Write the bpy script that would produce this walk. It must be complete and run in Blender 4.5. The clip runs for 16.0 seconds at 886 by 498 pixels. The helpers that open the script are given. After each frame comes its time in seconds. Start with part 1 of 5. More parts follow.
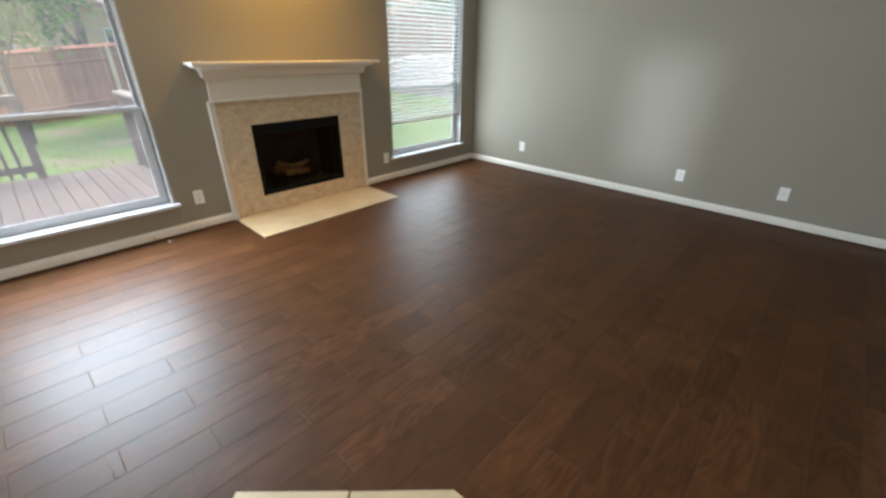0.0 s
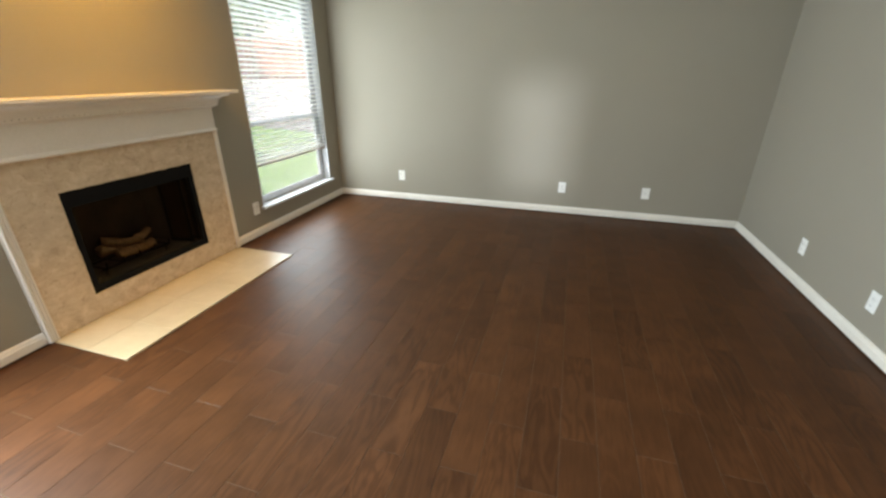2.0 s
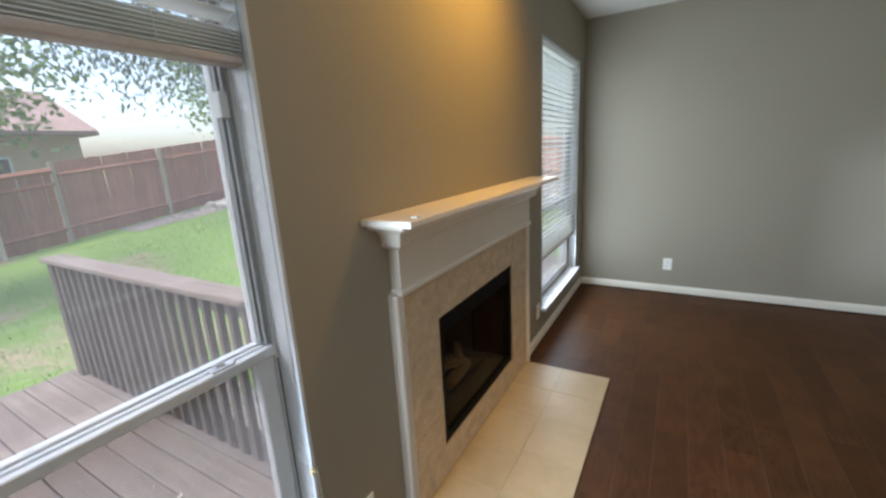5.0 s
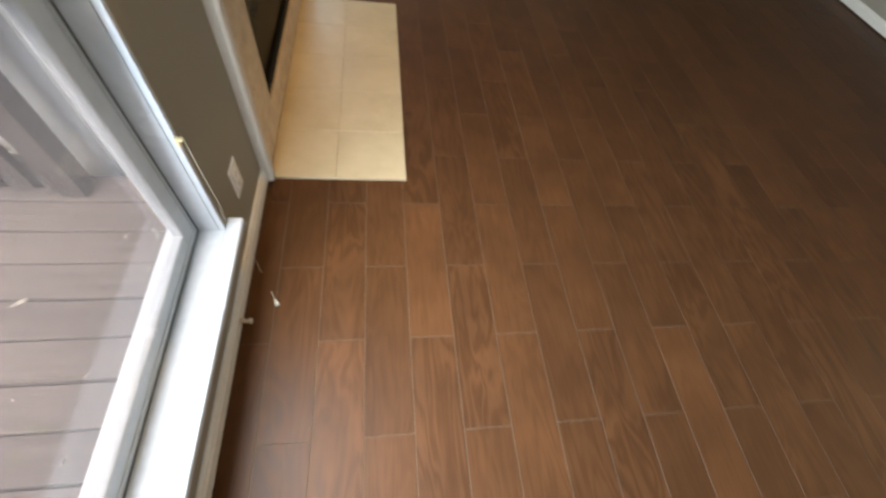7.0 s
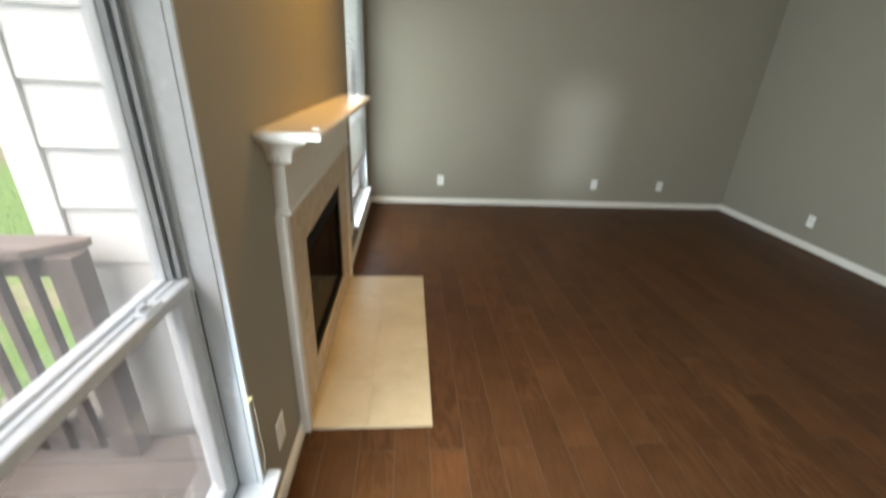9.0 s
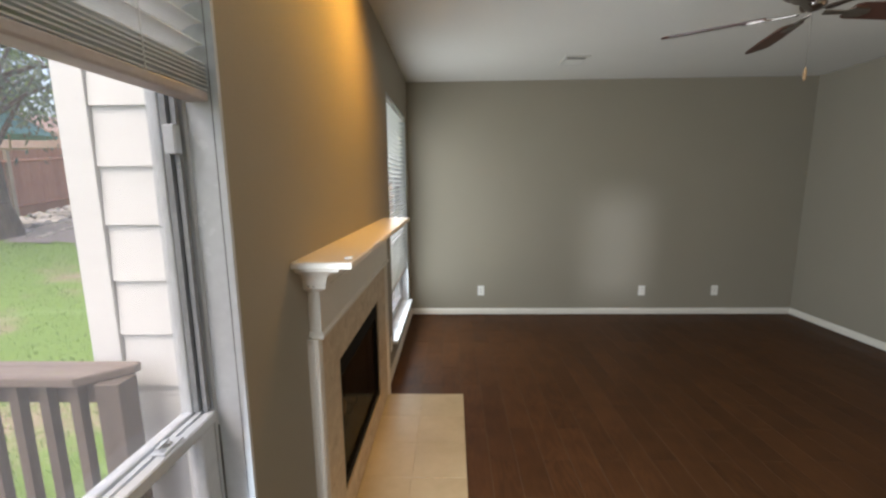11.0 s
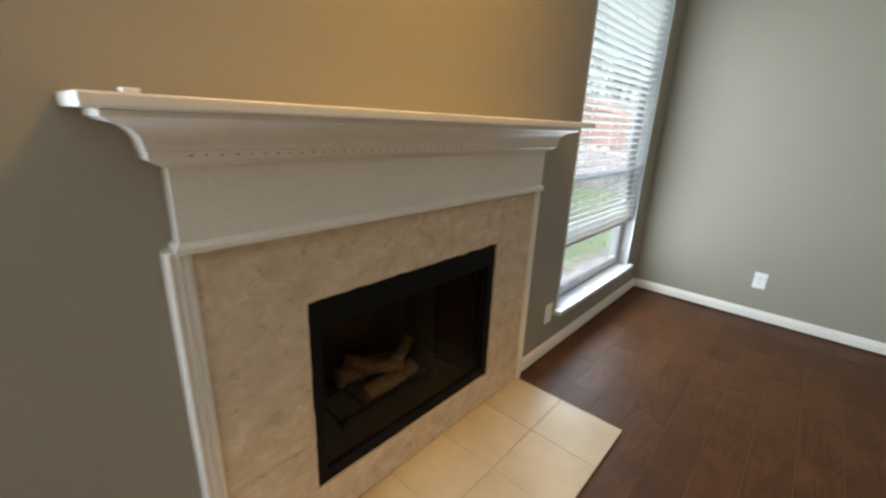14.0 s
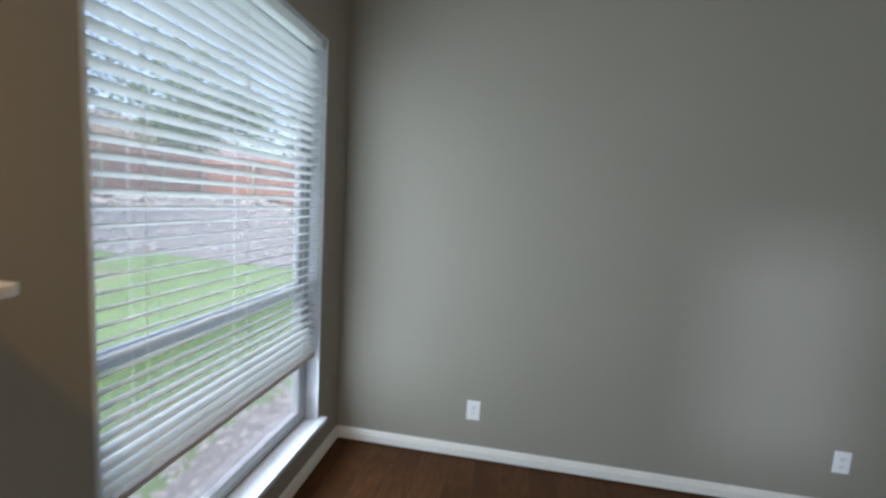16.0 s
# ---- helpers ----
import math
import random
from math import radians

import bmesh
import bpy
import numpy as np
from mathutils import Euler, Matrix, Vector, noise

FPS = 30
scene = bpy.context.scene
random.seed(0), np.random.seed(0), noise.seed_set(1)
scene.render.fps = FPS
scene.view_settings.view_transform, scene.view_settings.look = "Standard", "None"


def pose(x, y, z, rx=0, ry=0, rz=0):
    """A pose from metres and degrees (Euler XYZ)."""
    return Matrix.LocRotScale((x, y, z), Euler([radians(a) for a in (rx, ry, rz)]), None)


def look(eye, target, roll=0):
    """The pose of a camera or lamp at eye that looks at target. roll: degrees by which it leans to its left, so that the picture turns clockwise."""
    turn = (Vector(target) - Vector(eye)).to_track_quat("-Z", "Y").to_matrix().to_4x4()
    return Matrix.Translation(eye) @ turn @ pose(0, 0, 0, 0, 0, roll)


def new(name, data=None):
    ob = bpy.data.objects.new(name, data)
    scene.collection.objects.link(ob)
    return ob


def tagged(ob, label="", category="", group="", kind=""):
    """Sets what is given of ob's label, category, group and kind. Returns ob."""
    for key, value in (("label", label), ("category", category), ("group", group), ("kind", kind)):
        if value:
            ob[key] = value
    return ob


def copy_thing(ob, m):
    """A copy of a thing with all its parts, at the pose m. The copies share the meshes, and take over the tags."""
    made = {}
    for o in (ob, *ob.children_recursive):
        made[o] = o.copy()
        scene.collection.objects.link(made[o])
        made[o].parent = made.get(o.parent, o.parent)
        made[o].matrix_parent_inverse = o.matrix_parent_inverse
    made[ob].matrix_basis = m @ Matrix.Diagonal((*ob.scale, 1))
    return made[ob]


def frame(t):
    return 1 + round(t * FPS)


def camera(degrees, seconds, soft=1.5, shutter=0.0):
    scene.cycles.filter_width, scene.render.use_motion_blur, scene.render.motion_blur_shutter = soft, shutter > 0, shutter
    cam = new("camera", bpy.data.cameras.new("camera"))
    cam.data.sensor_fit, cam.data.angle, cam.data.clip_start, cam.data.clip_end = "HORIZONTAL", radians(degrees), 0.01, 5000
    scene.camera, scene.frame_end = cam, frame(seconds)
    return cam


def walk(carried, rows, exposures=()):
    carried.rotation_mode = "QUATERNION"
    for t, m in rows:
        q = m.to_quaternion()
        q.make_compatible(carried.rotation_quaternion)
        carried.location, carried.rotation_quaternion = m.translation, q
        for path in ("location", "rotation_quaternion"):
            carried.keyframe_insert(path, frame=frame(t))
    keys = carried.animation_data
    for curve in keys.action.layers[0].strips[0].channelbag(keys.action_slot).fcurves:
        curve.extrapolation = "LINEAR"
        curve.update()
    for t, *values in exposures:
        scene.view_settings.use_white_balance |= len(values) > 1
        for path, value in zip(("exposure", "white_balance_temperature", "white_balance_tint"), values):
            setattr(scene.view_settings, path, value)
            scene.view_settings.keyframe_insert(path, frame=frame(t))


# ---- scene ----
SKY, SUN, SOUTH_FILL, PATCH_LAMP, SPOT, KITCHEN = 0.130, 0.8, 2.0, 150.0, 26.5, 4.8
WINDOW_ONE, WINDOW_TWO, UNDER_BLIND, BEHIND_BLIND = 42.0, 6.4, 2.8, 2.3
EXPOSURES = [
    (0.0, 2.33, 6400, 10), (1.0, 2.30, 6400, 10), (2.0, 2.58, 6900, 10), (2.5, 2.38, 6450, 10), (3.0, 2.33, 6250, 10), (3.5, 2.19, 6200, 10), (4.0, 2.01, 5950, 10),
    (6.5, 1.73, 6900, 12), (7.5, 2.13, 6600, 10), (8.0, 2.14, 6350, 8), (8.5, 2.08, 6350, 7), (9.0, 1.99, 6850, 8),
    (11.5, 1.64, 7100, 19), (12.0, 1.86, 8200, 23), (12.5, 2.04, 8300, 22), (13.0, 2.15, 7250, 17), (13.5, 2.16, 6750, 13), (14.0, 2.17, 6350, 10), (14.5, 2.19, 6250, 10), (15.0, 2.12, 5750, 9), (15.5, 2.02, 5650, 9), (16.0, 1.70, 5850, 12),
]
cam = camera(94.9, 16.0, soft=2.5, shutter=0.3)
PATH = [
    (0, (0.187, 0.254, 1.468), (-1.046, 1.561, 0.589), 0.5),
    (0.5, (-0.132, 0.268, 1.521), (-1.423, 1.57, 0.721), -2.1),
    (1, (-0.415, 0.247, 1.486), (-1.506, 1.718, 0.684), 1.2),
    (1.5, (-0.644, 0.208, 1.491), (-1.347, 1.896, 0.68), 1.1),
    (2, (-0.877, 0.247, 1.489), (-1.403, 2.009, 0.7), 0.2),
    (2.5, (-1.169, 0.291, 1.511), (-1.753, 2.079, 0.832), -1.3),
    (3, (-1.472, 0.248, 1.542), (-2.085, 2.084, 1.039), -0.9),
    (3.5, (-1.79, 0.204, 1.597), (-2.501, 2.022, 1.166), -1.0),
    (4, (-2.079, 0.268, 1.582), (-3.015, 2.002, 1.238), -3.5),
    (4.2, (-2.234, 0.304, 1.586), (-3.237, 1.994, 1.213), -2.6),
    (6.4, (-3.217, 0.371, 1.469), (-3.713, 1.902, 0.282), -3.4),
    (6.5, (-3.211, 0.341, 1.443), (-3.599, 1.807, 0.139), -2.2),
    (7, (-3.241, 0.263, 1.388), (-2.921, 1.327, -0.276), 13.6),
    (7.5, (-3.237, 0.169, 1.377), (-2.797, 1.073, -0.351), 18.4),
    (8, (-3.206, 0.135, 1.387), (-2.869, 1.025, -0.372), 10.9),
    (8.5, (-3.22, 0.126, 1.449), (-2.937, 1.442, -0.031), 6.2),
    (9, (-3.239, 0.087, 1.567), (-3.064, 1.908, 0.758), 2.9),
    (9.2, (-3.254, 0.072, 1.607), (-3.101, 1.981, 1.031), 2.1),
    (11.3, (-3.131, 0.113, 1.618), (-3.217, 2.086, 1.303), 0.1),
    (11.5, (-3.068, 0.144, 1.564), (-3.14, 2.114, 1.231), 2.0),
    (12, (-2.979, 0.377, 1.442), (-3.146, 2.329, 1.039), 6.0),
    (12.5, (-2.925, 0.616, 1.37), (-3.284, 2.511, 0.843), 7.1),
    (13, (-2.82, 0.833, 1.346), (-3.653, 2.574, 0.818), 3.4),
    (13.5, (-2.723, 1.026, 1.366), (-3.89, 2.549, 0.799), 1.8),
    (14, (-2.717, 1.282, 1.346), (-3.986, 2.709, 0.752), 2.4),
    (14.5, (-2.707, 1.585, 1.372), (-3.893, 3.092, 0.804), 3.2),
    (15, (-2.638, 1.937, 1.371), (-3.666, 3.592, 0.916), 2.7),
    (15.5, (-2.607, 2.28, 1.43), (-3.342, 4.108, 1.09), 2.7),
    (16, (-2.715, 2.645, 1.541), (-3.026, 4.609, 1.321), 3.5),
]
walk(cam, [(t, look(eye, target, roll)) for t, eye, target, roll in PATH], EXPOSURES)

# ---- light ----
world = bpy.data.worlds.new("sky")
scene.world = world
world.use_nodes = True
sky = world.node_tree.nodes.new("ShaderNodeTexSky")
sky.sky_type, sky.sun_disc = "NISHITA", False
sky.sun_elevation, sky.sun_rotation = radians(62), radians(211)
sky.dust_density, sky.air_density, sky.ozone_density = 4.0, 1.0, 1.0
world.node_tree.links.new(sky.outputs[0], world.node_tree.nodes["Background"].inputs[0])
world.node_tree.nodes["Background"].inputs[1].default_value = SKY


def lamp(name, kind, place, target, energy, colour, **settings):
    data = bpy.data.lights.new(name, kind)
    data.energy, data.color = energy, colour
    for key, value in settings.items():
        if key == "angle":
            data.angle = value
        elif key == "size":
            data.size = value
        elif key == "size_y":
            data.shape = "RECTANGLE"
            data.size_y = value
        elif key == "spot_size":
            data.spot_size = value
        elif key == "spot_blend":
            data.spot_blend = value
        elif key == "radius":
            data.shadow_soft_size = value
    ob = new(name, data)
    ob.matrix_world = look(place, target)
    return ob


# Overcast sky: a wide, veiled sun high over the garden.
lamp("sun", "SUN", (-3, -5, 11), (0, 0, 0), SUN, (1.0, 0.97, 0.93), angle=radians(45))
# Fill lamp added in an assumed, unseen opening of the south wall.
lamp("south_fill", "AREA", (-0.05, -2.84, 1.0), (-0.6, 3.0, 0.95), SOUTH_FILL, (1.0, 0.92, 0.78), size=1.5, size_y=1.9)
# Added unseen lamp; a small hole shapes its patch on the north wall.
lamp("patch_lamp", "AREA", (-1.22, -6.86, 1.16), (-1.22, 3.0, 0.95), PATCH_LAMP, (0.74, 0.86, 1.0), size=0.24, size_y=0.24)
# The sky's light in the openings of the two garden windows.
lamp("window_daylight", "AREA", (-3.706, 0.305, 1.20), (0.0, 0.305, 0.92), WINDOW_ONE, (0.72, 0.87, 1.0), size=1.08, size_y=1.10)
lamp("window_daylight", "AREA", (-3.708, 4.094, 1.49), (0.0, 4.094, 1.49), WINDOW_TWO, (0.80, 0.93, 1.0), size=1.14, size_y=1.60)
lamp("window_daylight", "AREA", (-3.735, 4.094, 0.49), (0.0, 4.094, 0.47), UNDER_BLIND, (0.74, 0.90, 1.0), size=1.10, size_y=0.27)
lamp("blind_daylight", "AREA", (-3.783, 4.094, 1.36), (0.0, 4.094, 1.36), BEHIND_BLIND, (0.84, 0.94, 1.0), size=1.14, size_y=1.95)
# Recessed spot over the mantel, turned towards the wall.
lamp("mantel_spot", "SPOT", (-3.23, 2.26, 2.745), (-3.71, 2.26, 2.0), SPOT, (1.0, 0.53, 0.08), spot_size=radians(135), spot_blend=1.0, radius=0.08)
# Warm fill added from the east; the kitchen and its opening are assumed, unseen.
lamp("assumed_kitchen_light", "AREA", (0.94, 0.30, 1.28), (-3.0, 0.75, 1.20), KITCHEN, (1.0, 0.75, 0.47), size=1.60, size_y=1.50)


# ---- materials ----
def shader(name):
    m = bpy.data.materials.new(name)
    m.use_nodes = True
    return m, m.node_tree, m.node_tree.nodes["Principled BSDF"]


def node(tree, kind, links=(), **values):
    n = tree.nodes.new(kind)
    for key, value in values.items():
        n.inputs[key.replace("_", " ")].default_value = value
    for key, socket in links:
        tree.links.new(socket, n.inputs[key])
    return n


def ramp(tree, socket, stops):
    n = tree.nodes.new("ShaderNodeValToRGB")
    while len(n.color_ramp.elements) < len(stops):
        n.color_ramp.elements.new(0.5)
    for e, (at, c) in zip(n.color_ramp.elements, stops):
        e.position, e.color = at, (*c, 1)
    tree.links.new(socket, n.inputs[0])
    return n.outputs[0]


def bump(tree, bsdf, socket, strength, distance):
    n = node(tree, "ShaderNodeBump", [("Height", socket)], Strength=strength, Distance=distance)
    tree.links.new(n.outputs[0], bsdf.inputs["Normal"])


def surface(name, low, high, rough=0.5, wide=1.5, fine=60.0, relief=0.15, depth=0.002, metal=0.0, stretch=(1, 1, 1), gloss=None, blotch=0.5):
    """A surface that varies between two colours at two scales, with fine relief."""
    m, tree, bsdf = shader(name)
    where = node(tree, "ShaderNodeTexCoord")
    scaled = node(tree, "ShaderNodeMapping", [("Vector", where.outputs["Object"])], Scale=stretch)
    big = node(tree, "ShaderNodeTexNoise", [("Vector", scaled.outputs[0])], Scale=wide, Detail=5.0, Roughness=0.6)
    small = node(tree, "ShaderNodeTexNoise", [("Vector", scaled.outputs[0])], Scale=fine, Detail=3.0)
    both = node(tree, "ShaderNodeMix")
    both.inputs[0].default_value = 1 - blotch
    tree.links.new(big.outputs[0], both.inputs[2])
    tree.links.new(small.outputs[0], both.inputs[3])
    colour = ramp(tree, both.outputs[0], [(0.32, low), (0.68, high)])
    tree.links.new(colour, bsdf.inputs["Base Color"])
    r = node(tree, "ShaderNodeMapRange", [("Value", big.outputs[0])])
    r.inputs[3].default_value, r.inputs[4].default_value = max(0.02, rough - 0.06), min(1, rough + 0.06)
    tree.links.new(r.outputs[0], bsdf.inputs["Roughness"])
    bsdf.inputs["Metallic"].default_value = metal
    if gloss is not None:
        bsdf.inputs["Specular IOR Level"].default_value = gloss
    if relief:
        bump(tree, bsdf, small.outputs[0], relief, depth)
    return m


def wood_tile():
    """Wood-look porcelain plank: each plank has its own tone and its own stretch of grain along y."""
    m, tree, bsdf = shader("wood_look_tile")
    where = node(tree, "ShaderNodeTexCoord")
    info = node(tree, "ShaderNodeObjectInfo")
    geo = node(tree, "ShaderNodeNewGeometry")
    add = node(tree, "ShaderNodeMath", [(0, info.outputs["Random"]), (1, geo.outputs["Random Per Island"])])
    own = node(tree, "ShaderNodeMath", [(0, add.outputs[0])])
    own.operation = "FRACT"
    far = node(tree, "ShaderNodeMath", [(0, own.outputs[0])])
    far.operation = "MULTIPLY"
    far.inputs[1].default_value = 37.0
    shift = node(tree, "ShaderNodeCombineXYZ", [("X", far.outputs[0]), ("Y", far.outputs[0])])
    vec = node(tree, "ShaderNodeVectorMath", [(0, where.outputs["Object"]), (1, shift.outputs[0])])
    long = node(tree, "ShaderNodeMapping", [("Vector", vec.outputs[0])], Scale=(9.0, 1.7, 1.0))
    warp = node(tree, "ShaderNodeTexNoise", [("Vector", long.outputs[0])], Scale=1.0, Detail=3.0, Distortion=0.6)
    rings = node(tree, "ShaderNodeMath", [(0, warp.outputs[0])])
    rings.operation = "MULTIPLY"
    rings.inputs[1].default_value = 54.0
    sine = node(tree, "ShaderNodeMath", [(0, rings.outputs[0])])
    sine.operation = "SINE"
    half = node(tree, "ShaderNodeMapRange", [("Value", sine.outputs[0])])
    half.inputs[1].default_value = -1.0
    fibre = node(tree, "ShaderNodeMapping", [("Vector", vec.outputs[0])], Scale=(120.0, 7.0, 1.0))
    streak = node(tree, "ShaderNodeTexNoise", [("Vector", fibre.outputs[0])], Scale=1.0, Detail=4.0)
    grain = node(tree, "ShaderNodeMix")
    grain.inputs[0].default_value = 0.52
    seven = node(tree, "ShaderNodeMath", [(0, own.outputs[0])])
    seven.operation = "MULTIPLY"
    seven.inputs[1].default_value = 7.3
    other = node(tree, "ShaderNodeMath", [(0, seven.outputs[0])])
    other.operation = "FRACT"
    plain = node(tree, "ShaderNodeMapRange", [("Value", other.outputs[0])])
    plain.inputs[3].default_value, plain.inputs[4].default_value = 0.40, 0.92
    tree.links.new(plain.outputs[0], grain.inputs[0])
    tree.links.new(half.outputs[0], grain.inputs[2])
    tree.links.new(streak.outputs[0], grain.inputs[3])
    colour = ramp(tree, grain.outputs[0], [(0.12, (0.050, 0.0190, 0.0066)), (0.42, (0.067, 0.0262, 0.0092)), (0.85, (0.085, 0.0346, 0.0126))])
    tone = node(tree, "ShaderNodeMapRange", [("Value", own.outputs[0])])
    tone.inputs[3].default_value, tone.inputs[4].default_value = 0.86, 1.14
    cloud = node(tree, "ShaderNodeTexNoise", [("Vector", vec.outputs[0])], Scale=4.5, Detail=3.0)
    patch = node(tree, "ShaderNodeMapRange", [("Value", cloud.outputs[0])])
    patch.inputs[1].default_value, patch.inputs[2].default_value = 0.3, 0.7
    patch.inputs[3].default_value, patch.inputs[4].default_value = 0.84, 1.16
    both = node(tree, "ShaderNodeMath", [(0, tone.outputs[0]), (1, patch.outputs[0])])
    both.operation = "MULTIPLY"
    hue = node(tree, "ShaderNodeHueSaturation", [("Color", colour), ("Value", both.outputs[0])])
    tree.links.new(hue.outputs[0], bsdf.inputs["Base Color"])
    r = node(tree, "ShaderNodeMapRange", [("Value", grain.outputs[0])])
    r.inputs[3].default_value, r.inputs[4].default_value = 0.39, 0.52
    tree.links.new(r.outputs[0], bsdf.inputs["Roughness"])
    bsdf.inputs["Specular IOR Level"].default_value = 0.165
    bump(tree, bsdf, grain.outputs[0], 0.15, 0.0012)
    return m


def clear_glass(name, tint=(1, 1, 1), haze=0.0, gleam=0.025, rim_gleam=0.6):
    m, tree, bsdf = shader(name)
    tree.nodes.remove(bsdf)
    see = node(tree, "ShaderNodeBsdfTransparent")
    see.inputs[0].default_value = (*tint, 1)
    shine = node(tree, "ShaderNodeBsdfGlossy")
    shine.inputs["Roughness"].default_value = 0.02
    edge = node(tree, "ShaderNodeLayerWeight")
    edge.inputs[0].default_value = 0.5
    rise = node(tree, "ShaderNodeMath", [(0, edge.outputs["Facing"])])
    rise.operation = "POWER"
    rise.inputs[1].default_value = 5.0
    rim = node(tree, "ShaderNodeMapRange", [("Value", rise.outputs[0])])
    rim.inputs[3].default_value, rim.inputs[4].default_value = gleam, rim_gleam
    # Translucent share puts the glare's pale haze into the glass itself.
    film = node(tree, "ShaderNodeBsdfTranslucent")
    film.inputs[0].default_value = (0.9, 0.92, 0.95, 1)
    hazed = node(tree, "ShaderNodeMixShader", [(1, see.outputs[0]), (2, film.outputs[0])])
    hazed.inputs[0].default_value = haze
    mix = node(tree, "ShaderNodeMixShader", [(0, rim.outputs[0]), (1, hazed.outputs[0]), (2, shine.outputs[0])])
    tree.links.new(mix.outputs[0], tree.nodes["Material Output"].inputs[0])
    return m


def mesh_screen():
    m, tree, bsdf = shader("insect_screen")
    see = node(tree, "ShaderNodeBsdfTransparent")
    bsdf.inputs["Base Color"].default_value = (0.25, 0.26, 0.28, 1)
    bsdf.inputs["Roughness"].default_value = 0.8
    mix = node(tree, "ShaderNodeMixShader", [(1, see.outputs[0]), (2, bsdf.outputs[0])])
    mix.inputs[0].default_value = 0.20
    tree.links.new(mix.outputs[0], tree.nodes["Material Output"].inputs[0])
    return m


def leafy(name, low, high):
    m, tree, bsdf = shader(name)
    geo = node(tree, "ShaderNodeNewGeometry")
    tree.links.new(ramp(tree, geo.outputs["Random Per Island"], [(0.0, low), (1.0, high)]), bsdf.inputs["Base Color"])
    bsdf.inputs["Roughness"].default_value = 0.55
    glow = node(tree, "ShaderNodeBsdfTranslucent", [("Color", ramp(tree, geo.outputs["Random Per Island"], [(0.0, low), (1.0, high)]))])
    mix = node(tree, "ShaderNodeMixShader", [(1, bsdf.outputs[0]), (2, glow.outputs[0])])
    mix.inputs[0].default_value = 0.4
    tree.links.new(mix.outputs[0], tree.nodes["Material Output"].inputs[0])
    return m


def lit(name, colour, strength):
    m, tree, bsdf = shader(name)
    bsdf.inputs["Emission Color"].default_value = (*colour, 1)
    bsdf.inputs["Emission Strength"].default_value = strength
    return m


def pieces(name, low, high, rough, stretch, relief=0.25, depth=0.002, toned=0.25):
    """For boards and stones: grain along one way, each piece of its own tone."""
    m, tree, bsdf = shader(name)
    where = node(tree, "ShaderNodeTexCoord")
    info = node(tree, "ShaderNodeObjectInfo")
    geo = node(tree, "ShaderNodeNewGeometry")
    add = node(tree, "ShaderNodeMath", [(0, info.outputs["Random"]), (1, geo.outputs["Random Per Island"])])
    own = node(tree, "ShaderNodeMath", [(0, add.outputs[0])])
    own.operation = "FRACT"
    shift = node(tree, "ShaderNodeVectorMath", [(0, own.outputs[0])])
    shift.operation = "SCALE"
    shift.inputs[3].default_value = 23.0
    vec = node(tree, "ShaderNodeVectorMath", [(0, where.outputs["Object"]), (1, shift.outputs[0])])
    scaled = node(tree, "ShaderNodeMapping", [("Vector", vec.outputs[0])], Scale=stretch)
    grain = node(tree, "ShaderNodeTexNoise", [("Vector", scaled.outputs[0])], Scale=1.0, Detail=6.0, Roughness=0.65)
    stain = node(tree, "ShaderNodeTexNoise", [("Vector", where.outputs["Object"])], Scale=1.7, Detail=4.0)
    both = node(tree, "ShaderNodeMix")
    both.inputs[0].default_value = 0.4
    tree.links.new(grain.outputs[0], both.inputs[2])
    tree.links.new(stain.outputs[0], both.inputs[3])
    colour = ramp(tree, both.outputs[0], [(0.33, low), (0.67, high)])
    tone = node(tree, "ShaderNodeMapRange", [("Value", own.outputs[0])])
    tone.inputs[3].default_value, tone.inputs[4].default_value = 1 - toned, 1 + toned
    hue = node(tree, "ShaderNodeHueSaturation", [("Color", colour), ("Value", tone.outputs[0])])
    tree.links.new(hue.outputs[0], bsdf.inputs["Base Color"])
    bsdf.inputs["Roughness"].default_value = rough
    bump(tree, bsdf, grain.outputs[0], relief, depth)
    return m


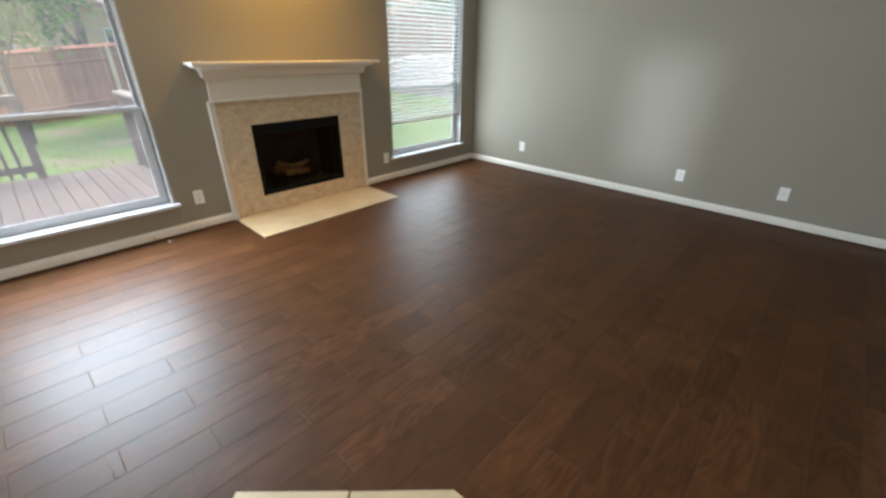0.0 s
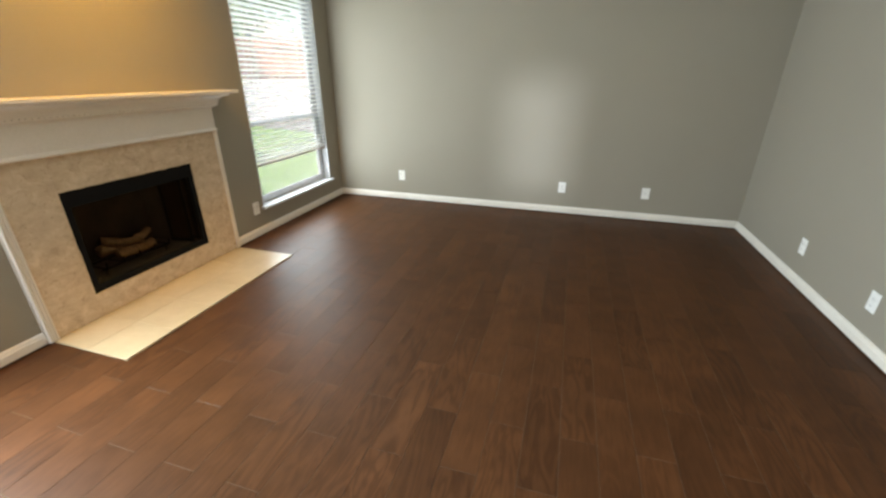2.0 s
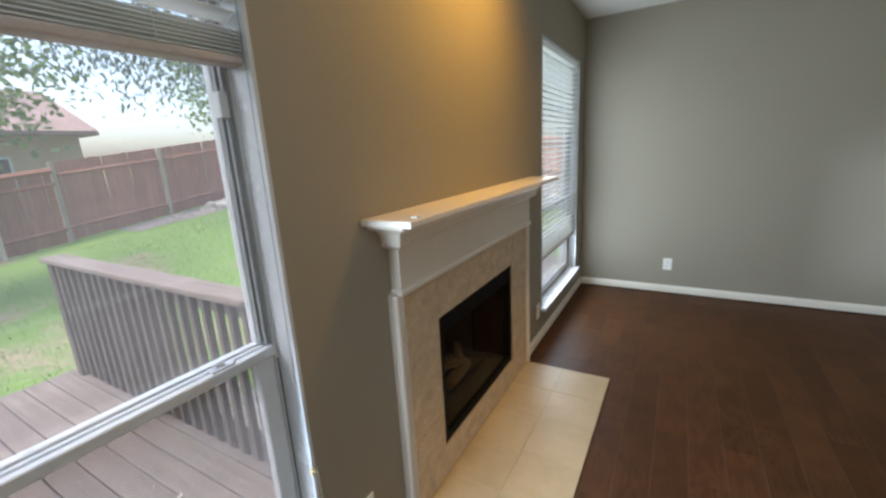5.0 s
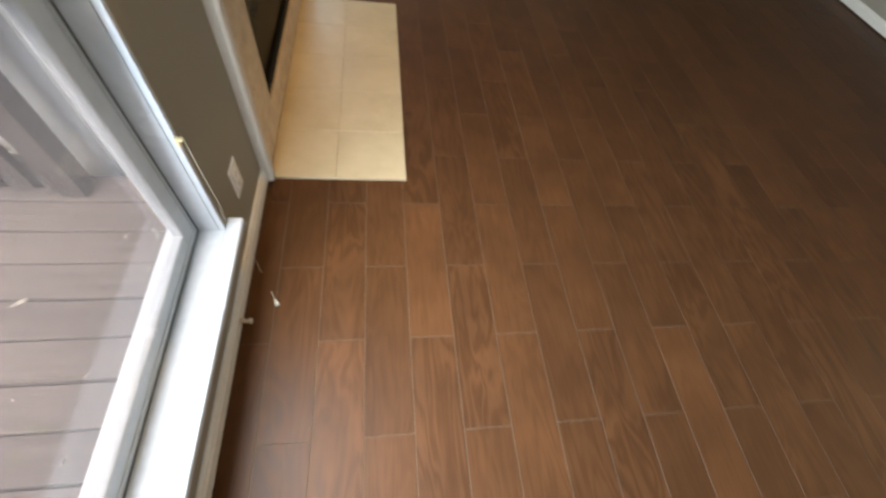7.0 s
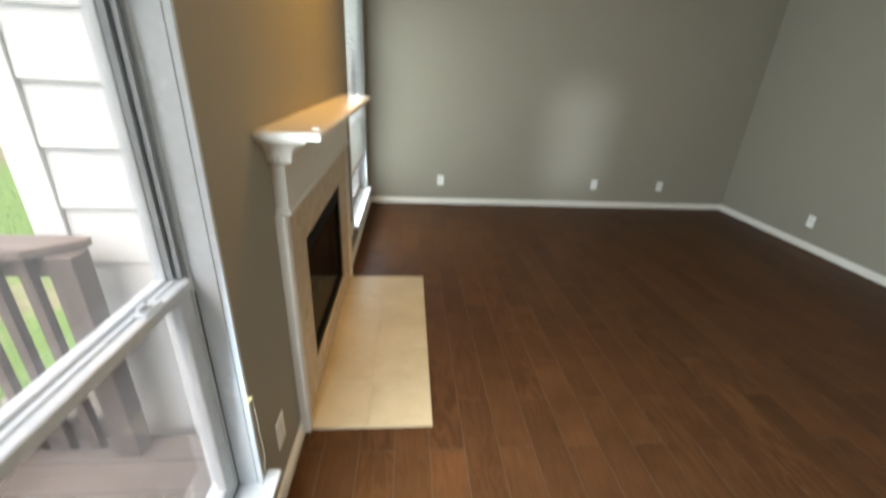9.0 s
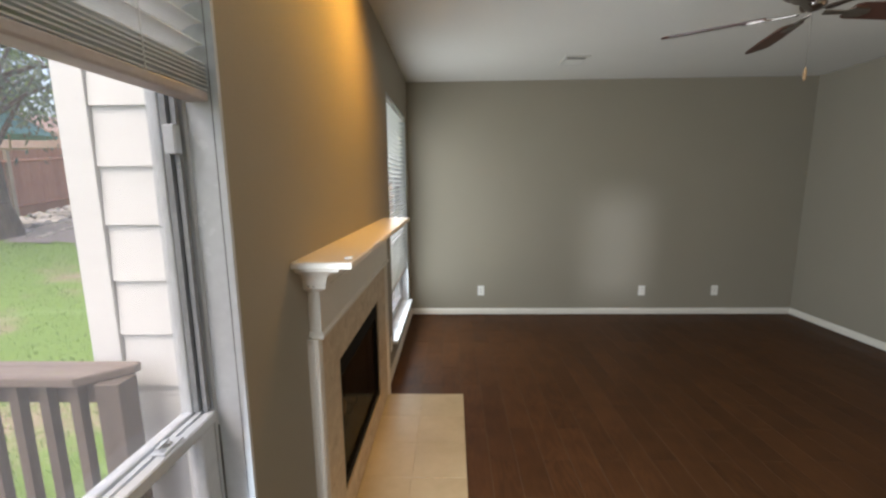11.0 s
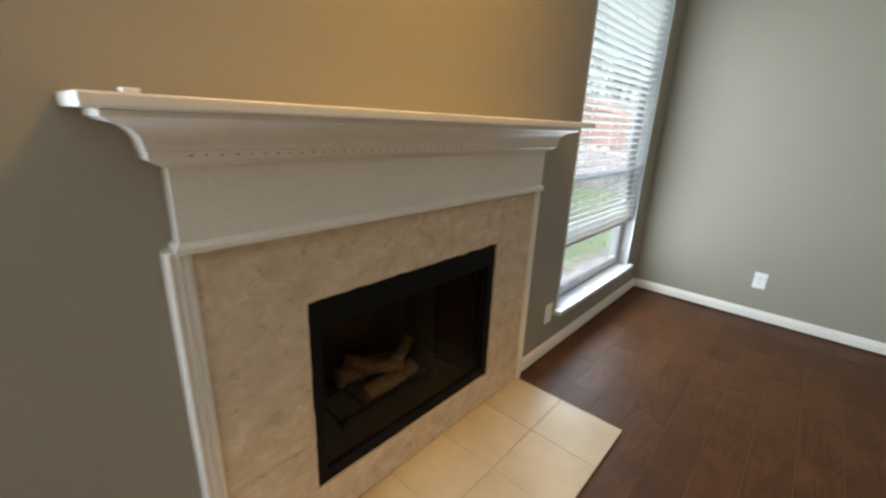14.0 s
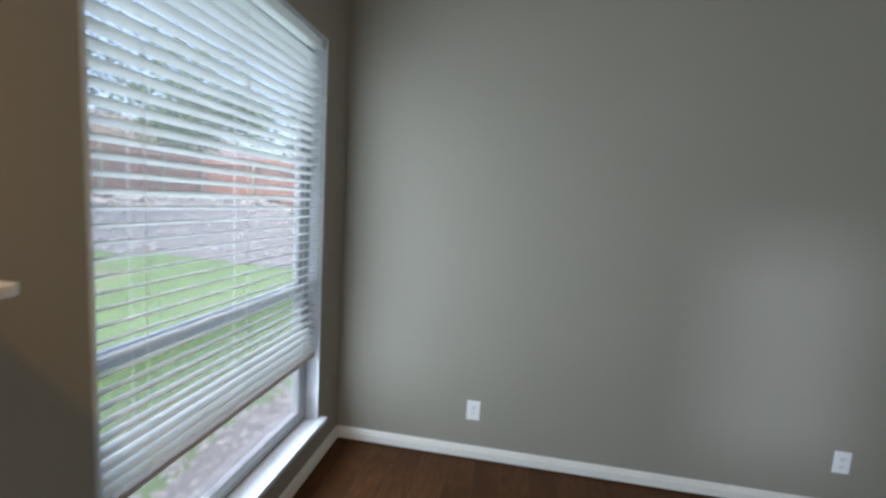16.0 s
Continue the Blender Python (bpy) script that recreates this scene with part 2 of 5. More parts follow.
def travertine():
    """Tumbled travertine: pale cloudy flakes over tan, with darker pits and patches."""
    m, tree, bsdf = shader("mottled_travertine_tile")
    where = node(tree, "ShaderNodeTexCoord")
    flat = node(tree, "ShaderNodeMapping", [("Vector", where.outputs["Object"])], Scale=(1.0, 1.0, 1.35))
    warp = node(tree, "ShaderNodeTexNoise", [("Vector", flat.outputs[0])], Scale=9.0, Detail=3.0)
    bent = node(tree, "ShaderNodeVectorMath", [(0, warp.outputs["Color"])])
    bent.operation = "SCALE"
    bent.inputs[3].default_value = 0.11
    moved = node(tree, "ShaderNodeVectorMath", [(0, flat.outputs[0]), (1, bent.outputs[0])])
    cloud = node(tree, "ShaderNodeTexNoise", [("Vector", moved.outputs[0])], Scale=13.0, Detail=6.0, Roughness=0.62)
    flake = node(tree, "ShaderNodeTexVoronoi", [("Vector", moved.outputs[0])], Scale=21.0)
    tint = node(tree, "ShaderNodeSeparateColor", [(0, flake.outputs["Color"])])
    both = node(tree, "ShaderNodeMix")
    both.inputs[0].default_value = 0.13
    tree.links.new(cloud.outputs[0], both.inputs[2])
    tree.links.new(tint.outputs[0], both.inputs[3])
    colour = ramp(tree, both.outputs[0], [(0.28, (0.41, 0.305, 0.20)), (0.42, (0.51, 0.39, 0.265)), (0.57, (0.575, 0.455, 0.32)), (0.70, (0.66, 0.54, 0.40))])
    pits = node(tree, "ShaderNodeTexNoise", [("Vector", moved.outputs[0])], Scale=34.0, Detail=2.0)
    dark = ramp(tree, pits.outputs[0], [(0.25, (0.74, 0.68, 0.62)), (0.38, (1, 1, 1))])
    mix = node(tree, "ShaderNodeMix")
    mix.data_type, mix.blend_type = "RGBA", "MULTIPLY"
    mix.inputs[0].default_value = 1.0
    tree.links.new(colour, mix.inputs[6])
    tree.links.new(dark, mix.inputs[7])
    tree.links.new(mix.outputs[2], bsdf.inputs["Base Color"])
    bsdf.inputs["Roughness"].default_value = 0.5
    bump(tree, bsdf, cloud.outputs[0], 0.18, 0.0015)
    return m


PAINT = surface("greige_wall_paint", (0.264, 0.236, 0.188), (0.294, 0.264, 0.213), rough=0.62, wide=0.8, fine=230, relief=0.12, depth=0.0015, gloss=0.3)
CEILING = surface("white_ceiling_paint", (0.60, 0.585, 0.55), (0.67, 0.655, 0.62), rough=0.85, wide=0.7, fine=140, relief=0.25, depth=0.002)
TRIM = surface("white_trim_paint", (0.62, 0.57, 0.50), (0.70, 0.645, 0.57), rough=0.34, wide=3, fine=90, relief=0.04, depth=0.001)
BASE = surface("cream_baseboard_paint", (0.66, 0.62, 0.55), (0.76, 0.72, 0.65), rough=0.35, wide=4, fine=60, relief=0.06, depth=0.001)
VINYL = surface("white_window_vinyl", (0.51, 0.55, 0.59), (0.58, 0.62, 0.66), rough=0.26, wide=5, fine=40, relief=0.02, depth=0.001)
TRACK = surface("grey_window_track", (0.22, 0.24, 0.26), (0.30, 0.32, 0.34), rough=0.4, wide=5, fine=60, relief=0.02, depth=0.001)
DARK_LINE = surface("dark_window_line", (0.07, 0.075, 0.08), (0.12, 0.125, 0.13), rough=0.7)
SLAT = surface("white_blind_slat", (0.80, 0.81, 0.80), (0.86, 0.87, 0.86), rough=0.4, wide=6, fine=80, relief=0.02, depth=0.001)
glow = node(SLAT.node_tree, "ShaderNodeBsdfTranslucent")
glow.inputs[0].default_value = (0.93, 0.95, 0.94, 1)
blend = node(SLAT.node_tree, "ShaderNodeMixShader", [(1, SLAT.node_tree.nodes["Principled BSDF"].outputs[0]), (2, glow.outputs[0])])
blend.inputs[0].default_value = 0.36
SLAT.node_tree.links.new(blend.outputs[0], SLAT.node_tree.nodes["Material Output"].inputs[0])
RAIL = surface("taupe_bottom_rail", (0.40, 0.35, 0.33), (0.50, 0.45, 0.43), rough=0.5, wide=6, fine=60, relief=0.03, depth=0.001)
PLANK = wood_tile()
GROUT = surface("tan_grout", (0.080, 0.058, 0.038), (0.130, 0.098, 0.066), rough=0.95, wide=4, fine=200, relief=0.3, depth=0.001, gloss=0.1)
FOOT_STRIP = surface("dark_brown_strip", (0.030, 0.014, 0.007), (0.055, 0.026, 0.013), rough=0.8, wide=4, fine=80)
HEARTH = pieces("cream_hearth_tile", (0.40, 0.31, 0.182), (0.54, 0.432, 0.275), 0.38, (4.5, 4.5, 4.5), relief=0.05, depth=0.001, toned=0.04)
HEARTH_GROUT = surface("beige_hearth_grout", (0.37, 0.285, 0.18), (0.45, 0.35, 0.23), rough=0.9, wide=6, fine=150)
STONE = travertine()
BLACK = surface("black_firebox_metal", (0.003, 0.003, 0.003), (0.007, 0.007, 0.007), rough=0.7, gloss=0.12, wide=4, fine=120, relief=0.08, depth=0.001)
FIREBRICK = pieces("dark_firebrick", (0.008, 0.006, 0.004), (0.045, 0.032, 0.019), 0.9, (5, 5, 5), relief=0.4, depth=0.003)
LOG = pieces("ceramic_log_bark", (0.042, 0.020, 0.008), (0.27, 0.155, 0.062), 0.85, (14, 60, 60), relief=0.6, depth=0.006)
DARK_MARK = surface("dark_nail_mark", (0.16, 0.135, 0.105), (0.26, 0.225, 0.18), rough=0.9)
PLATE = surface("white_wall_plate", (0.74, 0.73, 0.70), (0.80, 0.79, 0.76), rough=0.3, wide=9, fine=50, relief=0.01, depth=0.001)
SLOT = surface("dark_socket_slot", (0.03, 0.03, 0.03), (0.06, 0.06, 0.06), rough=0.6)
FOB = surface("turned_oak_fob", (0.30, 0.17, 0.08), (0.42, 0.26, 0.13), rough=0.45, wide=6, fine=80)
SPLIT = surface("split_brown_wood", (0.09, 0.042, 0.016), (0.15, 0.075, 0.03), rough=0.7)
CORD = surface("ivory_cord", (0.48, 0.43, 0.33), (0.60, 0.55, 0.44), rough=0.7)
YELLOWED = surface("yellowed_plastic", (0.58, 0.47, 0.26), (0.68, 0.57, 0.34), rough=0.5, wide=20, fine=90)
FAN_METAL = surface("brushed_pewter", (0.20, 0.17, 0.15), (0.34, 0.30, 0.27), rough=0.3, metal=1.0, wide=4, fine=90, relief=0.03)
FAN_BLADE = surface("dark_walnut_blade", (0.040, 0.012, 0.007), (0.090, 0.028, 0.017), rough=0.4, stretch=(6, 6, 6), wide=2, fine=30, relief=0.05)
VENT = surface("white_vent_enamel", (0.52, 0.51, 0.48), (0.60, 0.59, 0.56), rough=0.45)
BULB = lit("warm_bulb_glass", (1.0, 0.66, 0.28), 1.5)
GLASS = clear_glass("hazed_window_glass", haze=0.06)
HAZY_GLASS = clear_glass("heavy_haze_glass", haze=0.13)
DOOR_GLASS = clear_glass("smoked_fire_glass", (0.88, 0.84, 0.78), gleam=0.006, rim_gleam=0.2)
SCREEN = mesh_screen()
SIDING = pieces("white_siding", (0.57, 0.60, 0.615), (0.64, 0.67, 0.685), 0.55, (3, 60, 60), relief=0.08, depth=0.001, toned=0.02)
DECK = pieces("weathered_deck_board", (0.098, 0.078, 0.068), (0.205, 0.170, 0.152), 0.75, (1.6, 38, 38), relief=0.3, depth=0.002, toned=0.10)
# Weathered rail wood, darkened so the balusters' shaded side is in the colour.
DECK_SIDE = pieces("weathered_shaded_rail_wood", (0.062, 0.049, 0.041), (0.130, 0.105, 0.090), 0.75, (24, 24, 3), relief=0.3, depth=0.002, toned=0.12)
FENCE_RED = pieces("red_cedar_board", (0.21, 0.088, 0.054), (0.33, 0.145, 0.092), 0.85, (22, 22, 1.6), relief=0.3, depth=0.003, toned=0.10)
FENCE_GREY = pieces("faded_cedar_board", (0.29, 0.130, 0.086), (0.42, 0.205, 0.140), 0.85, (22, 22, 1.6), relief=0.3, depth=0.003, toned=0.10)
FENCE_POST = pieces("pale_fence_post", (0.30, 0.24, 0.17), (0.42, 0.35, 0.26), 0.85, (22, 22, 2), relief=0.3)
def mossy(m):
    """Adds scattered green moss to a board material."""
    tree, bsdf = m.node_tree, m.node_tree.nodes["Principled BSDF"]
    base = bsdf.inputs["Base Color"].links[0].from_socket
    where = node(tree, "ShaderNodeNewGeometry")
    long = node(tree, "ShaderNodeMapping", [("Vector", where.outputs["Position"])], Scale=(1.5, 4.0, 1.0))
    spread = node(tree, "ShaderNodeTexNoise", [("Vector", long.outputs[0])], Scale=1.5, Detail=5.0, Roughness=0.65)
    mask = ramp(tree, spread.outputs[0], [(0.60, (0, 0, 0)), (0.74, (0.6, 0.6, 0.6))])
    mix = node(tree, "ShaderNodeMix")
    mix.data_type = "RGBA"
    mix.inputs[7].default_value = (0.12, 0.15, 0.045, 1)
    tree.links.new(mask, mix.inputs[0])
    tree.links.new(base, mix.inputs[6])
    tree.links.new(mix.outputs[2], bsdf.inputs["Base Color"])


mossy(DECK)
LEAF = leafy("bright_leaf", (0.095, 0.160, 0.042), (0.195, 0.300, 0.088))
NEEDLE = leafy("cedar_leaf", (0.045, 0.075, 0.055), (0.130, 0.180, 0.130))
BLADE = leafy("grass_blade", (0.100, 0.185, 0.034), (0.150, 0.255, 0.055))
BARK = pieces("rough_bark", (0.035, 0.026, 0.020), (0.120, 0.095, 0.075), 0.95, (9, 9, 2.2), relief=0.9, depth=0.03)
ROCK = pieces("pale_limestone", (0.24, 0.225, 0.20), (0.43, 0.405, 0.36), 0.9, (8, 8, 8), relief=0.6, depth=0.01, toned=0.25)
GRAVEL = surface("pale_gravel_earth", (0.135, 0.12, 0.112), (0.25, 0.23, 0.22), rough=0.95, wide=1.4, fine=26, relief=0.8, depth=0.02, blotch=0.35)
HOUSE_WALL = surface("tan_stucco", (0.42, 0.32, 0.22), (0.50, 0.39, 0.28), rough=0.9, wide=0.6, fine=20)
ROOFING = surface("pinkish_brown_shingle", (0.23, 0.16, 0.14), (0.33, 0.24, 0.21), rough=0.95, wide=1.0, fine=9, relief=0.5, depth=0.02)
PANE_DARK = surface("dark_window_pane", (0.04, 0.05, 0.06), (0.07, 0.08, 0.09), rough=0.1)
LITTER = surface("dry_leaf_litter", (0.42, 0.38, 0.30), (0.62, 0.58, 0.50), rough=0.8, wide=5, fine=50)
CANVAS = surface("teal_canvas", (0.08, 0.23, 0.24), (0.12, 0.30, 0.31), rough=0.8)


def lawn_ground():
    m, tree, bsdf = shader("lawn_ground")
    where = node(tree, "ShaderNodeTexCoord")
    big = node(tree, "ShaderNodeTexNoise", [("Vector", where.outputs["Object"])], Scale=0.45, Detail=6.0, Roughness=0.65)
    fine = node(tree, "ShaderNodeTexNoise", [("Vector", where.outputs["Object"])], Scale=24.0, Detail=4.0)
    green = ramp(tree, fine.outputs[0], [(0.3, (0.095, 0.175, 0.032)), (0.7, (0.150, 0.255, 0.055))])
    soil = ramp(tree, fine.outputs[0], [(0.3, (0.16, 0.125, 0.08)), (0.7, (0.33, 0.28, 0.19))])
    bare = ramp(tree, big.outputs[0], [(0.54, (0, 0, 0)), (0.66, (1, 1, 1))])
    mix = node(tree, "ShaderNodeMix")
    mix.data_type = "RGBA"
    tree.links.new(bare, mix.inputs[0])
    tree.links.new(green, mix.inputs[6])
    tree.links.new(soil, mix.inputs[7])
    tree.links.new(mix.outputs[2], bsdf.inputs["Base Color"])
    bsdf.inputs["Roughness"].default_value = 0.95
    bump(tree, bsdf, fine.outputs[0], 0.4, 0.02)
    return m


LAWN = lawn_ground()


# ---- builders ----
def box(bm, x0, x1, y0, y1, z0, z1, bevel=0.0, segments=2):
    made = bmesh.ops.create_cube(bm, size=1.0)["verts"]
    bmesh.ops.scale(bm, vec=(x1 - x0, y1 - y0, z1 - z0), verts=made)
    bmesh.ops.translate(bm, vec=((x0 + x1) / 2, (y0 + y1) / 2, (z0 + z1) / 2), verts=made)
    if bevel:
        edges = list({e for v in made for e in v.link_edges})
        bmesh.ops.bevel(bm, geom=edges, offset=bevel, segments=segments, affect="EDGES", profile=0.5)
    return bm


def block(x0, x1, y0, y1, z0, z1, bevel=0.0, segments=2):
    return box(bmesh.new(), x0, x1, y0, y1, z0, z1, bevel, segments)


def rod(bm, a, b, r0, r1=None, sides=12, ends=True):
    """A round bar from a to b."""
    a, b = Vector(a), Vector(b)
    m = Matrix.Translation((a + b) / 2) @ (b - a).to_track_quat("Z", "Y").to_matrix().to_4x4()
    bmesh.ops.create_cone(bm, cap_ends=ends, segments=sides, radius1=r0, radius2=r0 if r1 is None else r1, depth=(b - a).length, matrix=m)
    return bm


def lathe(profile, sides=24, centre=(0, 0)):
    """A turned solid about a vertical axis; profile: (radius, z) from the top down."""
    bm = bmesh.new()
    rings = []
    for r, z in profile:
        rings.append([bm.verts.new((centre[0] + r * math.cos(2 * math.pi * k / sides), centre[1] + r * math.sin(2 * math.pi * k / sides), z)) for k in range(sides)])
    for a, b in zip(rings, rings[1:]):
        for k in range(sides):
            bm.faces.new((a[k], b[k], b[(k + 1) % sides], a[(k + 1) % sides]))
    bm.faces.new(rings[0][::-1])
    bm.faces.new(rings[-1])
    bmesh.ops.recalc_face_normals(bm, faces=bm.faces[:])
    return bm


def prism(points, axis, lo, hi):
    """A profile of (u, v) drawn out along axis: x (u=y, v=z) or y (u=x, v=z) or z (u=x, v=y)."""
    bm = bmesh.new()
    place = {"x": lambda u, v, w: (w, u, v), "y": lambda u, v, w: (u, w, v), "z": lambda u, v, w: (u, v, w)}[axis]
    a = [bm.verts.new(place(u, v, lo)) for u, v in points]
    b = [bm.verts.new(place(u, v, hi)) for u, v in points]
    n = len(points)
    for k in range(n):
        bm.faces.new((a[k], a[(k + 1) % n], b[(k + 1) % n], b[k]))
    bm.faces.new(a[::-1])
    bm.faces.new(b)
    bmesh.ops.recalc_face_normals(bm, faces=bm.faces[:])
    return bm


def solid(name, bm, material, smooth=False):
    data = bpy.data.meshes.new(name)
    bm.to_mesh(data)
    bm.free()
    data.materials.append(material)
    if smooth:
        data.shade_smooth()
    return new(name, data)


def thing(name, label, category, group="", kind="", at=(0, 0, 0)):
    ob = new(name)
    ob.location = at
    return tagged(ob, label, category, group, kind)


def part(name, bm, material, parent, label="", smooth=False):
    ob = solid(name, bm, material, smooth)
    ob.parent = parent
    if parent.type == "EMPTY":
        ob.matrix_parent_inverse = parent.matrix_basis.inverted()
    return tagged(ob, label)


def piece(name, data, parent, m):
    ob = new(name, data)
    ob.parent = parent
    if parent.type == "EMPTY":
        ob.matrix_parent_inverse = parent.matrix_basis.inverted()
    ob.matrix_basis = m
    return ob


def structure(name, bm, material, label, category):
    return tagged(solid(name, bm, material), label, category, kind="structure")


# ---- the room ----
WEST, NORTH, EAST, SOUTH, TOP = -3.71, 5.0, 0.930, -2.8, 2.776
OUT = WEST - 0.16
W1 = (-0.45, 1.060, 0.262, 2.345)
W2 = (3.466, 4.722, 0.262, 2.345)
FB = (1.810, 2.742, 0.170, 0.846)

bm = bmesh.new()
box(bm, OUT, WEST, SOUTH - 0.16, W1[0], -0.35, TOP)
for lo, hi, bottom, top in (W1, W2):
    box(bm, OUT, WEST, lo, hi, -0.35, bottom)
    box(bm, OUT, WEST, lo, hi, top, TOP)
box(bm, OUT, WEST, W1[1], FB[0], -0.35, TOP)
box(bm, OUT, WEST, FB[0], FB[1], -0.35, FB[2])
box(bm, OUT, WEST, FB[0], FB[1], FB[3], TOP)
box(bm, OUT, WEST, FB[1], W2[0], -0.35, TOP)
box(bm, OUT, WEST, W2[1], NORTH + 0.16, -0.35, TOP)
structure("wall_west", bm, PAINT, "greige painted wall with two tall windows and a fireplace", "wall")
structure("wall_north", block(WEST, EAST + 0.16, NORTH, NORTH + 0.16, -0.35, TOP), PAINT, "plain greige painted wall with three wall plates", "wall")
bm = bmesh.new()
box(bm, EAST, EAST + 0.16, SOUTH - 0.16, -0.60, -0.35, TOP)
box(bm, EAST, EAST + 0.16, -0.60, 1.20, -0.35, -0.002)
box(bm, EAST, EAST + 0.16, -0.60, 1.20, 2.12, TOP)
box(bm, EAST, EAST + 0.16, 1.20, NORTH, -0.35, TOP)
structure("wall_east", bm, PAINT, "plain greige wall with two wall plates and an assumed opening", "wall")
bm = bmesh.new()
box(bm, EAST + 0.16, 3.4, -1.36, -1.20, -0.35, TOP)
box(bm, EAST + 0.16, 3.4, 1.80, 1.96, -0.35, TOP)
box(bm, 3.4, 3.56, -1.36, 1.96, -0.35, TOP)
box(bm, EAST + 0.16, 3.56, -1.36, 1.96, TOP, TOP + 0.12)
box(bm, EAST + 0.16, 3.4, -1.20, 1.80, -0.2, -0.004)
structure("wall_kitchen", bm, PAINT, "plain unseen walls beyond the assumed opening", "wall")
# Both openings lie out of view, added so the fill lamps reach the room.
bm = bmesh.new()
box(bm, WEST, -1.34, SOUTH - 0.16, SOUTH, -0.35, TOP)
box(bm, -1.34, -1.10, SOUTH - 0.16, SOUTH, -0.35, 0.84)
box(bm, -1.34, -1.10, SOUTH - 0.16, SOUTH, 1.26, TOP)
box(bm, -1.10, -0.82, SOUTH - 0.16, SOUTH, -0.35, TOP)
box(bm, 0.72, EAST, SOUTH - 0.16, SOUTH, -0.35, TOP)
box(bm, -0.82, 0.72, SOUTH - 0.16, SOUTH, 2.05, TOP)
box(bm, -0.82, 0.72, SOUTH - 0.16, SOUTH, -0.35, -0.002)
structure("wall_south", bm, PAINT, "plain greige wall with two unseen openings for added lamps", "wall")
# Box added out of view to enclose the patch lamp.
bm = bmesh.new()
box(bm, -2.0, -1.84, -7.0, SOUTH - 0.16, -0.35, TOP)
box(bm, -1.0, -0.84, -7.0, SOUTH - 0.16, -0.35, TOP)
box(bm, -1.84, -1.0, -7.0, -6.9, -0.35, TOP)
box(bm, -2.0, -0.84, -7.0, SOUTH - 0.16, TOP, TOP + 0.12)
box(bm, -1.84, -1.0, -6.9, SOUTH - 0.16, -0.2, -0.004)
structure("wall_lamp_shaft", bm, PAINT, "plain unseen box round the added patch lamp", "wall")
structure("ceiling", block(OUT, EAST + 0.16, SOUTH - 0.16, NORTH + 0.16, TOP, TOP + 0.12), CEILING, "flat white textured ceiling", "ceiling")
# Unseen slab, added so its eaves keep sky light off the windows.
structure("roof", block(OUT - 0.45, EAST + 3.1, SOUTH - 0.6, NORTH + 0.6, TOP + 0.124, TOP + 0.26), ROOFING, "unseen roof slab with short eaves, added to block the sky", "roof")
floor = structure("floor", block(WEST, EAST, SOUTH, NORTH, -0.2, -0.0012), GROUT, "dark brown wood-look plank tile floor with thin grout", "floor")


def baseboard(name, points):
    """A low moulded board along a straight run; points: start, end, and the way it faces."""
    (x0, y0), (x1, y1), (nx, ny) = points
    profile = [(0, 0.0125), (0.016, 0.0125), (0.016, 0.058), (0.012, 0.066), (0.011, 0.076), (0.005, 0.085), (0, 0.085)]
    b = bmesh.new()
    ends = []
    for x, y in ((x0, y0), (x1, y1)):
        ends.append([b.verts.new((x + nx * d, y + ny * d, z)) for d, z in profile])
    n = len(profile)
    for k in range(n):
        b.faces.new((ends[0][k], ends[0][(k + 1) % n], ends[1][(k + 1) % n], ends[1][k]))
    b.faces.new(ends[0][::-1])
    b.faces.new(ends[1])
    bmesh.ops.recalc_face_normals(b, faces=b.faces[:])
    structure(name, b, BASE, "cream painted wooden baseboard at the foot of the wall", "baseboard")


# Thin dark brown strip along the foot of each baseboard.
bm = bmesh.new()
box(bm, WEST + 0.0005, EAST - 0.0005, NORTH - 0.0115, NORTH - 0.0005, 0.0003, 0.0122)
box(bm, EAST - 0.0115, EAST - 0.0005, 1.20, NORTH - 0.0117, 0.0003, 0.0122)
box(bm, WEST + 0.0005, WEST + 0.0115, SOUTH + 0.0005, 1.4885, 0.0003, 0.0122)
box(bm, WEST + 0.0005, WEST + 0.0115, 3.0475, NORTH - 0.0117, 0.0003, 0.0122)
structure("baseboard_foot_strip", bm, FOOT_STRIP, "dark brown strip between the floor tiles and the baseboard", "trim")
baseboard("baseboard_north", ((WEST + 0.017, NORTH), (EAST - 0.017, NORTH), (0, -1)))
baseboard("baseboard_east", ((EAST, 1.20), (EAST, NORTH), (-1, 0)))
baseboard("baseboard_west_1", ((WEST, SOUTH), (WEST, 1.489), (1, 0)))
baseboard("baseboard_west_2", ((WEST, 3.047), (WEST, NORTH), (1, 0)))


